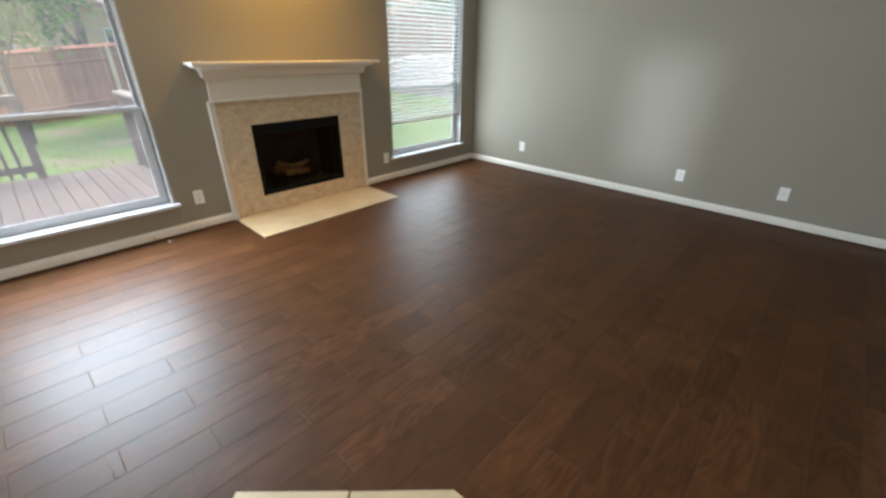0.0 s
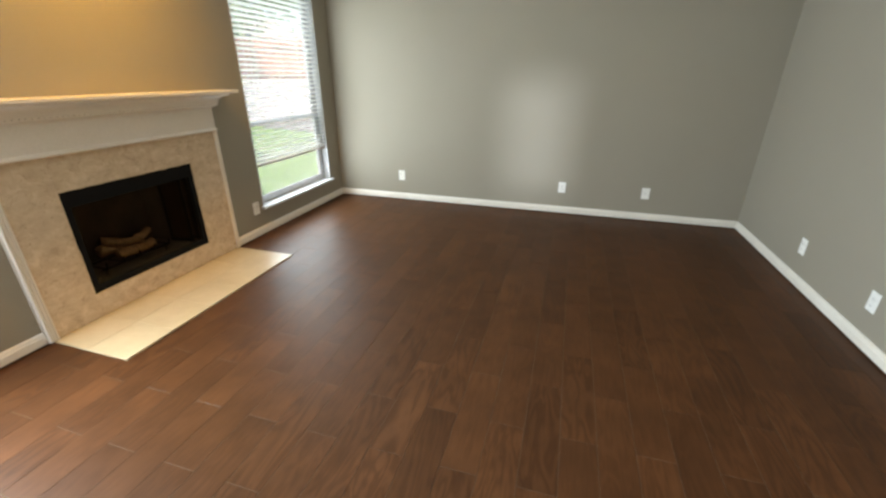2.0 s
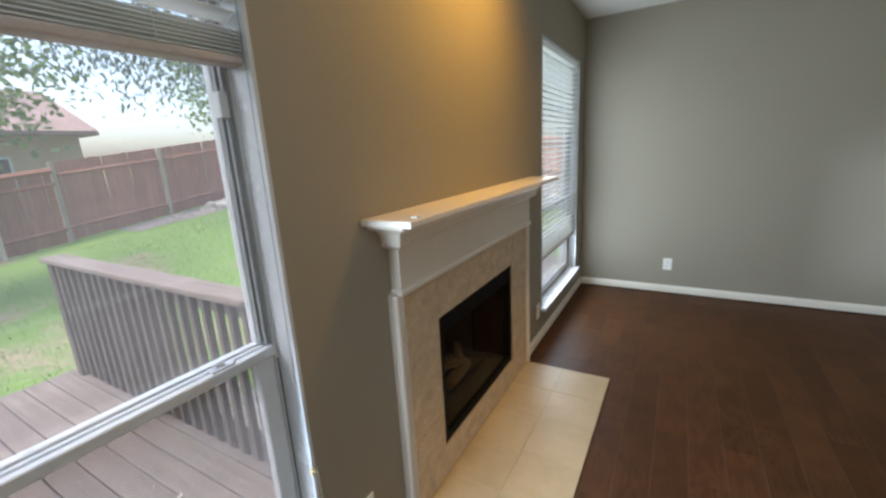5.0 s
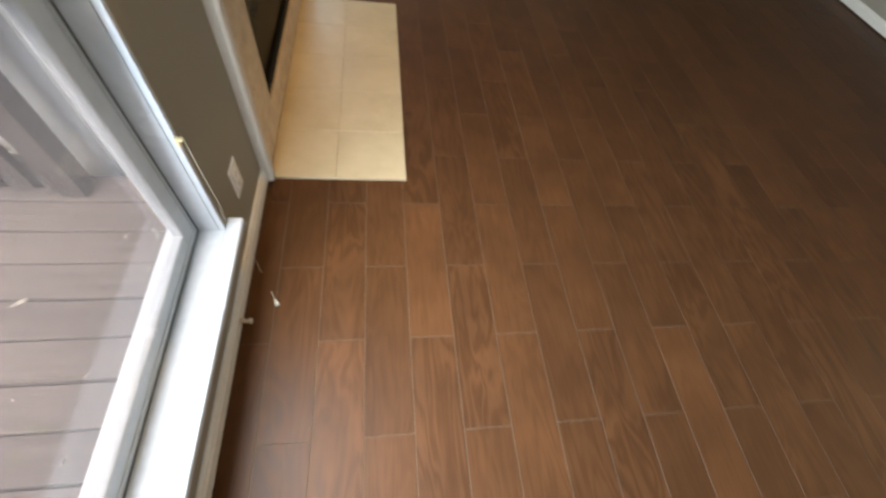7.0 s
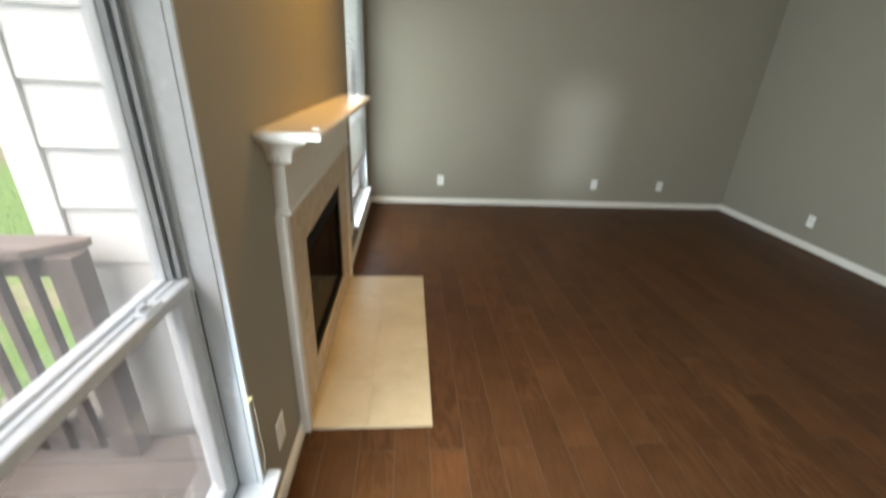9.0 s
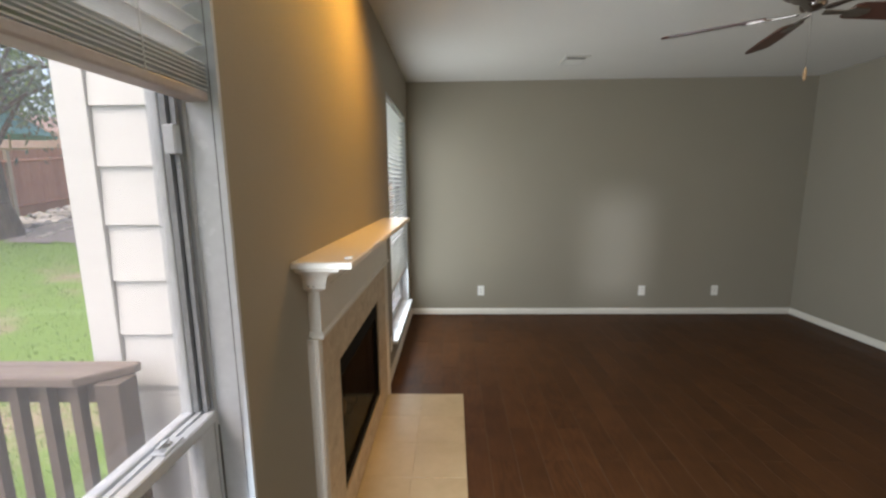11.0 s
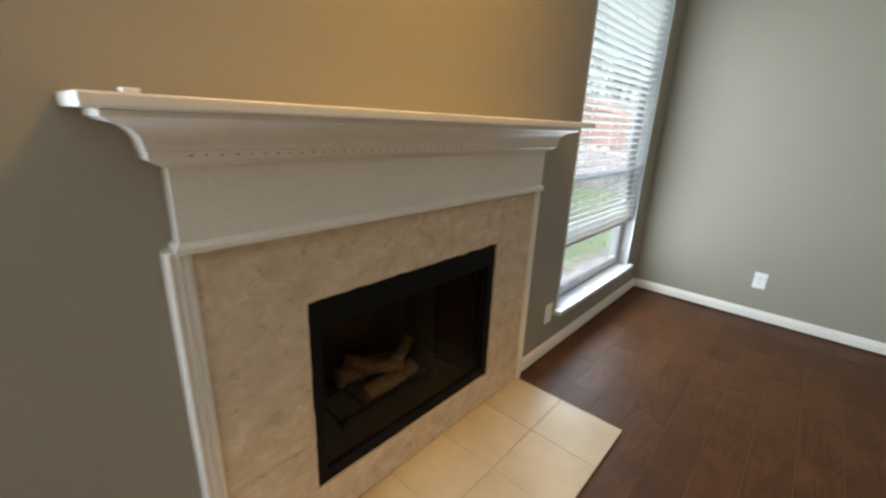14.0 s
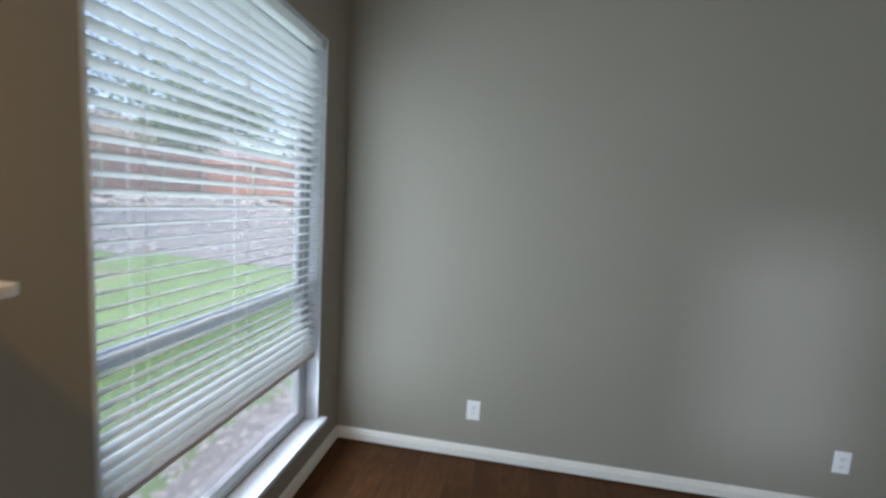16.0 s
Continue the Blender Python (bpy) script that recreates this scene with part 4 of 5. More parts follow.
first = wall_plate("white duplex outlet plate low on the greige wall", "duplex")
first.matrix_basis = pose(-2.842, NORTH, 0.312, 0, 0, 180)
copy_thing(first, pose(-0.878, NORTH, 0.307, 0, 0, 180))
cable = wall_plate("white cable jack plate low on the greige wall", "coax")
cable.matrix_basis = pose(-0.001, NORTH, 0.306, 0, 1.5, 180)
copy_thing(first, pose(EAST, 3.755, 0.298, 0, 0, 90))
copy_thing(first, pose(EAST, 2.921, 0.285, 0, 0, 90))
copy_thing(first, pose(WEST, 1.253, 0.292, 0, 0, -90))
copy_thing(first, pose(WEST, 3.364, 0.283, 0, 0, -90))


# ---- ceiling ----
vent = thing("ceiling_vent", "white metal air vent with dark louvre slots in the ceiling", "vent", at=(-2.02, 4.24, TOP))
b = bmesh.new()
x0, x1, y0, y1 = -2.138, -1.906, 4.095, 4.385
box(b, x0, x1, y0, y0 + 0.022, TOP - 0.012, TOP - 0.0005, 0.003)
box(b, x0, x1, y1 - 0.022, y1, TOP - 0.012, TOP - 0.0005, 0.003)
box(b, x0, x0 + 0.022, y0 + 0.022, y1 - 0.022, TOP - 0.012, TOP - 0.0005, 0.003)
box(b, x1 - 0.022, x1, y0 + 0.022, y1 - 0.022, TOP - 0.012, TOP - 0.0005, 0.003)
part("vent_frame", b, VENT, vent)
part("backing", block(x0 + 0.018, x1 - 0.018, y0 + 0.018, y1 - 0.018, TOP - 0.0028, TOP - 0.0008), SLOT, vent, "dark duct")
for k in range(8):
    y = y0 + 0.034 + k * 0.0285
    # The first two blades throw air one way and stand open, the rest the other way.
    if k < 2:
        outline = [(y + 0.020, TOP - 0.003), (y + 0.023, TOP - 0.003), (y + 0.012, TOP - 0.018), (y + 0.009, TOP - 0.018)]
    else:
        outline = [(y, TOP - 0.004), (y + 0.002, TOP - 0.004), (y + 0.030, TOP - 0.016), (y + 0.028, TOP - 0.016)]
    part("vent_slat", prism(outline, "x", x0 + 0.022, x1 - 0.022), VENT, vent)


def recessed_light(label, x, y):
    t = thing("recessed_light", label, "ceiling light", at=(x, y, TOP))
    b = bmesh.new()
    inner = [(0.078, TOP - 0.001), (0.078, TOP - 0.009), (0.095, TOP - 0.006), (0.098, TOP - 0.001)]
    rings = [[b.verts.new((x + r * math.cos(2 * math.pi * k / 32), y + r * math.sin(2 * math.pi * k / 32), z)) for k in range(32)] for r, z in inner]
    for p, q in zip(rings, rings[1:] + rings[:1]):
        for k in range(32):
            b.faces.new((p[k], q[k], q[(k + 1) % 32], p[(k + 1) % 32]))
    bmesh.ops.recalc_face_normals(b, faces=b.faces[:])
    part("trim_ring", b, TRIM, t, "white trim ring", True)
    part("bulb", lathe([(0.070, TOP - 0.002), (0.070, TOP - 0.004), (0.045, TOP - 0.009), (0.015, TOP - 0.012)], 24, (x, y)), BULB, t, "glowing warm bulb face", True)


recessed_light("recessed ceiling spot with a glowing warm bulb over the mantel", -3.23, 2.26)

FX, FY, FZ = -1.462, 2.232, 2.416
fan = thing("ceiling_fan", "five-blade ceiling fan with dark wood blades and pewter motor", "ceiling fan", at=(FX, FY, TOP))
part("canopy", lathe([(0.070, TOP - 0.0005), (0.072, TOP - 0.02), (0.050, TOP - 0.05), (0.018, TOP - 0.062)], 28, (FX, FY)), FAN_METAL, fan, smooth=True)
b = bmesh.new()
rod(b, (FX, FY, TOP - 0.06), (FX, FY, FZ + 0.185), 0.013, sides=16)
part("downrod", b, FAN_METAL, fan, smooth=True)
part("motor_housing", lathe([(0.03, FZ + 0.195), (0.085, FZ + 0.180), (0.110, FZ + 0.150), (0.112, FZ + 0.110), (0.095, FZ + 0.085), (0.052, FZ + 0.072)], 32, (FX, FY)), FAN_METAL, fan, "pewter motor housing", True)
part("switch_housing", lathe([(0.050, FZ + 0.072), (0.052, FZ + 0.030), (0.050, FZ + 0.018), (0.044, FZ + 0.006), (0.020, FZ - 0.002), (0.006, FZ - 0.005)], 28, (FX, FY)), FAN_METAL, fan, "pewter switch housing", True)
b = bmesh.new()
rod(b, (FX, FY, FZ - 0.004), (FX, FY, 2.160), 0.0011, sides=6)
part("pull_chain", b, FAN_METAL, fan, "fine beaded pull chain")
part("chain_fob", lathe([(0.002, 2.162), (0.0055, 2.152), (0.0080, 2.132), (0.0065, 2.112), (0.003, 2.100)], 14, (FX, FY)), FOB, fan, "small turned wooden fob", True)
tips = radians(146.5)
for k in range(5):
    a = math.degrees(tips) - 72 * k
    outline = [(0.175, -0.045), (0.20, -0.056), (0.42, -0.066), (0.60, -0.064), (0.632, -0.050), (0.640, -0.020), (0.640, 0.020), (0.632, 0.050), (0.60, 0.064), (0.42, 0.066), (0.20, 0.056), (0.175, 0.045)]
    b = prism(outline, "z", -0.004, 0.004)
    m = pose(FX, FY, FZ, 0, 0, a) @ pose(0, 0, 0, -13, 0, 0)
    bmesh.ops.transform(b, matrix=m, verts=b.verts[:])
    wing = part("blade", b, FAN_BLADE, fan, "dark walnut fan blade")
    b = prism([(0.045, -0.016), (0.15, -0.012), (0.18, -0.034), (0.25, -0.030), (0.27, 0.0), (0.25, 0.030), (0.18, 0.034), (0.15, 0.012), (0.06, 0.016)], "z", -0.011, -0.005)
    bmesh.ops.transform(b, matrix=m, verts=b.verts[:])
    part("blade_iron", b, FAN_METAL, wing, "pewter blade bracket")


# ---- loose tiles on the floor at the start ----
def loose_tile(at, turn, clipped):
    t = thing("loose_tile", "spare cream floor tile lying on the wood-look floor", "tile", "spare tiles on the floor", at=at)
    w, d = 0.206, 0.15
    pts = [(-w, -d), (w, -d), (w, d - (0.03 if clipped else 0)), (w - (0.035 if clipped else 0), d), (-w, d)]
    b = prism(pts if clipped else [(-w, -d), (w, -d), (w, d), (-w, d)], "z", 0.0008, 0.0128)
    bmesh.ops.bevel(b, geom=b.edges[:], offset=0.001, segments=1, affect="EDGES")
    bmesh.ops.transform(b, matrix=pose(*at, 0, 0, turn), verts=b.verts[:])
    part("tile_slab", b, HEARTH, t)


along, back = Vector((0.715, 0.699, 0)), Vector((0.699, -0.715, 0))
corner = Vector((-1.005, 0.424, 0))
for k in range(2):
    c = corner + along * (0.208 + 0.420 * k) + back * 0.15
    loose_tile((c.x, c.y, 0.0), 44.3 + 0.6 * k, k == 1)


# ---- bits on the floor ----
def splinter(x, y, length, turn):
    """A thin split of wood with torn ends, lying flat."""
    t = thing("wood_splinter", "thin brown wood splinter lying on the floor", "splinter", "wood splinters on the floor", at=(x, y, 0.0))
    h = length / 2
    b = prism([(-h, -0.001), (-h * 0.7, -0.0035), (h * 0.6, -0.003), (h, 0.0005), (h * 0.5, 0.003), (-h * 0.8, 0.0028)], "z", 0.0006, 0.0046)
    bmesh.ops.transform(b, matrix=pose(x, y, 0, 0, 0, turn), verts=b.verts[:])
    part("splinter_body", b, SPLIT, t)


splinter(-1.467, 0.131, 0.138, 2)
splinter(-1.205, 0.168, 0.080, 4)


# ---- garden ----
def ground_z(x, y):
    s = min(1.0, max(0.0, (-x - 4.5) / 8.0))
    rise = min(1.55, 0.115 * max(0.0, y - 1.0)) * s
    return -0.46 + rise + 0.035 * noise.noise((x * 0.35, y * 0.35, 0))


def garden_ground():
    near = [(-60 + 1.0 * k) for k in range(58)]
    xs = [-900, -300, -120] + near + [0, 6, 20, 120, 300, 900]
    ys = [-900, -300, -120, -60] + [(-36 + 1.0 * k) for k in range(84)] + [70, 120, 300, 900]
    verts, faces = [], []
    for x in xs:
        for y in ys:
            inside = -62 < x < 1 and -40 < y < 50
            z = ground_z(x, y) if inside else -0.46 + (1.1 if y > 50 and x < 0 else 0)
            if x > -3.5:
                z = -0.5
            verts.append((x, y, z))
    n = len(ys)
    for j in range(len(xs) - 1):
        for k in range(n - 1):
            faces.append((j * n + k, (j + 1) * n + k, (j + 1) * n + k + 1, j * n + k + 1))
    data = bpy.data.meshes.new("ground")
    data.from_pydata(verts, [], faces)
    data.materials.append(LAWN)
    data.shade_smooth()
    tagged(new("ground", data), "sloping green lawn with bare earth patches", "ground", kind="structure")


garden_ground()


def grass():
    rng = np.random.default_rng(4)
    verts, faces = [], []
    count = 0
    while count < 48000:
        x, y = -4.8 - 9.5 * rng.random() ** 1.3, -4 + 15 * rng.random()
        if x > -7.25 and y < 1.62:
            continue
        if noise.noise((x * 0.45, y * 0.45, 3.0)) > 0.30:
            continue
        z = ground_z(x, y) - 0.01
        a, h, w = rng.random() * 6.283, 0.03 + 0.035 * rng.random(), 0.003 + 0.004 * rng.random()
        lean = 0.04 * rng.random()
        dx, dy = math.cos(a), math.sin(a)
        i = len(verts)
        verts += [(x - dx * w, y - dy * w, z), (x + dx * w, y + dy * w, z), (x - dy * lean, y + dx * lean, z + h)]
        faces.append((i, i + 1, i + 2))
        count += 1
    data = bpy.data.meshes.new("grass")
    data.from_pydata(verts, [], faces)
    data.materials.append(BLADE)
    tagged(new("grass", data), "short bright green lawn grass", "grass", kind="stuff")


grass()


def rock(b, x, y, z, r):
    made = bmesh.ops.create_icosphere(b, subdivisions=1, radius=r)["verts"]
    for v in made:
        v.co *= 0.8 + 0.35 * random.random()
        v.co.z *= 0.65
    bmesh.ops.rotate(b, cent=(0, 0, 0), matrix=Matrix.Rotation(random.random() * 6.28, 3, "Z"), verts=made)
    bmesh.ops.translate(b, vec=(x, y, z), verts=made)


def rocks(name, label, spots):
    verts, faces = [], []
    shapes = []
    for k in range(8):
        b = bmesh.new()
        rock(b, 0, 0, 0, 1.0)
        b.verts.index_update()
        shapes.append(([v.co.copy() for v in b.verts], [[v.index for v in f.verts] for f in b.faces]))
        b.free()
    for x, y, z, r in spots:
        vs, fs = random.choice(shapes)
        i = len(verts)
        a = random.random() * 6.28
        for v in vs:
            verts.append((x + r * (v.x * math.cos(a) - v.y * math.sin(a)), y + r * (v.x * math.sin(a) + v.y * math.cos(a)), z + r * v.z))
        faces += [[i + k for k in f] for f in fs]
    data = bpy.data.meshes.new(name)
    data.from_pydata(verts, [], faces)
    data.materials.append(ROCK)
    return tagged(new(name, data), label, "stones", kind="stuff")


def bed(name, label, inside, xs, ys, step, material):
    """A sheet of gravelly earth on the ground wherever inside(x, y) holds, with an uneven edge."""
    verts, faces, seen = [], [], {}
    nx, ny = int((xs[1] - xs[0]) / step), int((ys[1] - ys[0]) / step)

    def corner(j, k):
        if (j, k) not in seen:
            x, y = xs[0] + j * step, ys[0] + k * step
            seen[j, k] = len(verts)
            verts.append((x, y, ground_z(x, y) + 0.018))
        return seen[j, k]

    for j in range(nx):
        for k in range(ny):
            x, y = xs[0] + (j + 0.5) * step, ys[0] + (k + 0.5) * step
            if inside(x, y):
                faces.append((corner(j, k), corner(j + 1, k), corner(j + 1, k + 1), corner(j, k + 1)))
    data = bpy.data.meshes.new(name)
    data.from_pydata(verts, [], faces)
    data.materials.append(material)
    data.shade_smooth()
    tagged(new(name, data), label, "bed", kind="structure")


def far_bed(x, y):
    edge = 8.95 + 0.72 * max(0.0, x + 10.2) + 0.7 * noise.noise((x * 0.9, y * 0.9, 5.0))
    return (y > edge or x < -14.4 + 0.4 * noise.noise((x, y * 0.8, 9.0))) and y > 5.2


def house_bed(x, y):
    return x > -4.80 + 0.16 * noise.noise((x * 2, y * 2, 2.0)) or y < 2.05 + 0.2 * noise.noise((x * 2, y * 2, 7.0))


bed("stone_bed", "pale grey stony earth below the fence and tree", far_bed, (-15.6, -2.0), (5.2, 18.2), 0.2, GRAVEL)
bed("house_bed", "pale pinkish-grey gravel strip along the house", house_bed, (-6.9, -3.9), (1.60, 7.6), 0.06, GRAVEL)
spots = []
for k in range(900):
    x, y = random.uniform(-15.3, -5.0), random.uniform(6.0, 17.5)
    if far_bed(x, y):
        spots.append((x, y, ground_z(x, y) + 0.02, random.uniform(0.03, 0.12)))
for k in range(330):
    y = random.uniform(7.5, 18)
    x = -15.3 + random.uniform(-0.1, 1.3)
    spots.append((x, y, ground_z(x, y) + random.uniform(-0.02, 0.10), random.uniform(0.08, 0.22)))
for k in range(260):
    x = random.uniform(-15, -3.5)
    y = 17.7 + random.uniform(-0.7, 0.4)
    spots.append((x, y, ground_z(x, y) + random.uniform(-0.02, 0.10), random.uniform(0.08, 0.22)))
rocks("stone_border", "pale rubble stones heaped along the fence foot", spots)
spots = []
for k in range(2000):
    x, y = -4.0 - 0.95 * random.random() ** 1.4, random.uniform(1.75, 7.0)
    if x > -4.75 and y < 3.05:
        x -= 0.8
    spots.append((x, y, ground_z(x, y) + 0.005, random.uniform(0.014, 0.045)))
for k in range(260):
    x, y = random.uniform(-6.9, -4.7), random.uniform(1.68, 2.25)
    spots.append((x, y, ground_z(x, y) + 0.01, random.uniform(0.025, 0.08)))
rocks("gravel_bed", "pale gravel and stones along the house and deck", spots)

# Chimney chase outside, clad in lap siding with corner boards.
chase = thing("chimney_chase", "white lap-sided chimney chase with wide corner boards", "chimney", at=(-4.3, 2.27, -0.5))
CX, CY0, CY1 = -4.618, 1.660, 2.91
b = bmesh.new()
box(b, CX, CX + 0.02, CY0, CY1, -0.5, 4.2)
box(b, CX + 0.02, OUT - 0.002, CY0, CY0 + 0.02, -0.5, 4.2)
box(b, CX + 0.02, OUT - 0.002, CY1 - 0.02, CY1, -0.5, 4.2)
part("chase_wall", b, SIDING, chase)
z = -0.085
while z < 3.0:
    b = prism([(CY0 - 0.022, z), (CY0 - 0.0005, z), (CY0 - 0.0005, z + 0.222), (CY0 - 0.010, z + 0.222)], "x", CX + 0.09, OUT - 0.003)
    part("siding_board", b, SIDING, chase)
    b = prism([(CX - 0.022, z), (CX - 0.0005, z), (CX - 0.0005, z + 0.222), (CX - 0.010, z + 0.222)], "y", CY0 + 0.09, CY1)
    part("siding_board", b, SIDING, chase)
    z += 0.2226
b = bmesh.new()
box(b, CX - 0.030, CX + 0.088, CY0 - 0.030, CY0 - 0.001, -0.45, 4.2, 0.003)
box(b, CX - 0.030, CX - 0.001, CY0 - 0.001, CY0 + 0.088, -0.45, 4.2, 0.003)
part("corner_board", b, SIDING, chase, "wide white corner board")
b = block(-4.19, -4.07, CY0 - 0.034, CY0 - 0.023, 0.27, 0.42, 0.003)
part("cover_plate", b, SIDING, chase, "square white cover plate")

# Deck of boards that run away from the house.
DZ = -0.058
deck = thing("deck", "weathered grey-brown timber deck outside the window", "deck", at=(-5.5, -0.5, -0.46))
board = bpy.data.meshes.new("deck_board")
b = block(-1.64, 1.64, -0.0695, 0.0695, -0.035, 0.0, 0.004, 1)
b.to_mesh(board)
b.free()
board.materials.append(DECK)
y = 1.50
while y > -4.2:
    piece("deck_board", board, deck, pose(-5.52 + random.uniform(-0.006, 0.006), y, DZ + random.uniform(-0.0015, 0.0015), 0, 0, random.uniform(-0.05, 0.05)))
    y -= 0.1455
b = bmesh.new()
box(b, -7.15, -3.88, 1.535, 1.575, -0.30, DZ - 0.036)
box(b, -7.15, -7.11, -4.2, 1.535, -0.30, DZ - 0.036)
for x in (-6.4, -5.7, -5.0, -4.3):
    box(b, x - 0.02, x + 0.02, -4.2, 1.53, -0.24, DZ - 0.037)
for x in (-7.05, -5.5, -4.0):
    for yy in (-4.0, -1.2, 1.45):
        box(b, x - 0.045, x + 0.045, yy - 0.045, yy + 0.045, -0.62, DZ - 0.04)
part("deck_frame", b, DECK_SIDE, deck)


def baluster_mesh(height):
    b = bmesh.new()
    h = 0.0175
    pts = [(-h, 0.0), (h, 0.035), (h, height), (-h, height)]
    b = prism(pts, "x", -h, h)
    data = bpy.data.meshes.new("baluster")
    b.to_mesh(data)
    b.free()
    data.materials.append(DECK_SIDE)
    return data


def railing(label, a, c, posts, side):
    """A railing between two plan points; the balusters hang on the side that faces the deck."""
    a, c = Vector((*a, 0)), Vector((*c, 0))
    way = (c - a).normalized()
    turn = math.degrees(math.atan2(way.y, way.x))
    length = (c - a).length
    t = thing("deck_railing", label, "railing", "deck railings", at=(a.x, a.y, DZ))
    m = pose(a.x, a.y, 0, 0, 0, turn)
    b = prism([(-0.045, -0.075), (-0.045, -0.04), (0.09, 0.075), (length + 0.06, 0.075), (length + 0.06, -0.075)], "z", 0.912, 0.950)
    bmesh.ops.bevel(b, geom=b.edges[:], offset=0.008, segments=2, affect="EDGES", profile=0.5)
    bmesh.ops.transform(b, matrix=m, verts=b.verts[:])
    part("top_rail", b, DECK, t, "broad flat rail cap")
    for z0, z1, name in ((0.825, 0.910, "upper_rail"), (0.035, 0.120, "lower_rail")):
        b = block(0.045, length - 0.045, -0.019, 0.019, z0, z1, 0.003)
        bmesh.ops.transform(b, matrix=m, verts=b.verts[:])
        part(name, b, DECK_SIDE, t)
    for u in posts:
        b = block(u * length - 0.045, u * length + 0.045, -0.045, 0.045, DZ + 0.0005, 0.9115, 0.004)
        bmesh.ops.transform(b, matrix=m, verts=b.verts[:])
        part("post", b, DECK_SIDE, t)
    data = baluster_mesh(0.932)
    u = 0.11
    while u < length - 0.08:
        piece("baluster", data, t, m @ pose(u, side * 0.039, -0.022, 0, random.uniform(-0.5, 0.5), 0))
        u += 0.118
    return t


railing("grey-brown timber deck railing with square balusters", (-4.44, 1.49), (-6.97, 1.49), (0.0, 1.0), 1)
railing("grey-brown timber deck railing with square balusters", (-7.06, -4.1), (-7.06, 0.42), (0.0, 0.5, 1.0), -1)


# Board fences round the garden.
def fence(label, a, c, material, height, cap):
    a, c = Vector((*a, 0)), Vector((*c, 0))
    way = (c - a).normalized()
    turn = math.degrees(math.atan2(way.y, way.x))
    length = (c - a).length
    t = thing("board_fence", label, "fence", "garden fences", at=(a.x, a.y, ground_z(a.x, a.y)))
    data = bpy.data.meshes.new("fence_board")
    b = block(-0.072, 0.072, -0.009, 0.009, 0, height, 0.003, 1)
    b.to_mesh(data)
    b.free()
    data.materials.append(material)
    n = int(length / 0.148)
    for k in range(n):
        p = a + way * (k + 0.5) * 0.148
        piece("fence_board", data, t, pose(p.x, p.y, ground_z(p.x, p.y) + 0.02 + random.uniform(-0.012, 0.012), random.uniform(-0.4, 0.4), random.uniform(-0.4, 0.4), turn))
    post = bpy.data.meshes.new("fence_post")
    b = block(-0.05, 0.05, -0.05, 0.05, -0.15, height + 0.02, 0.006, 1)
    b.to_mesh(post)
    b.free()
    post.materials.append(FENCE_POST)
    side = Vector((way.y, -way.x, 0))
    k = 0
    while k * 2.4 < length:
        p = a + way * (k * 2.4) + side * 0.062
        piece("fence_post", post, t, pose(p.x, p.y, ground_z(p.x, p.y), 0, 0, turn))
        q = a + way * min(length, (k + 1) * 2.4) + side * 0.062
        for h in (0.35, height - 0.28):
            b = bmesh.new()
            rod(b, (p.x, p.y, ground_z(p.x, p.y) + h), (q.x, q.y, ground_z(q.x, q.y) + h), 0.045, sides=4)
            part("cross_rail", b, material, t)
        if cap:
            b = bmesh.new()
            rod(b, (p.x - side.x * 0.03, p.y - side.y * 0.03, ground_z(p.x, p.y) + height + 0.03), (q.x - side.x * 0.03, q.y - side.y * 0.03, ground_z(q.x, q.y) + height + 0.03), 0.07, sides=4)
            part("cap_rail", b, material, t)
        k += 1
    return t


fence("tall red-stained cedar board fence with pale posts", (-15.6, -9.0), (-15.6, 4.2), FENCE_RED, 1.70, True)
fence("tall faded cedar board fence on rising ground", (-15.75, 4.25), (-15.75, 18.2), FENCE_GREY, 1.90, False)
fence("tall faded cedar board fence at the garden's far side", (-15.7, 18.3), (-1.5, 18.3), FENCE_GREY, 1.83, False)


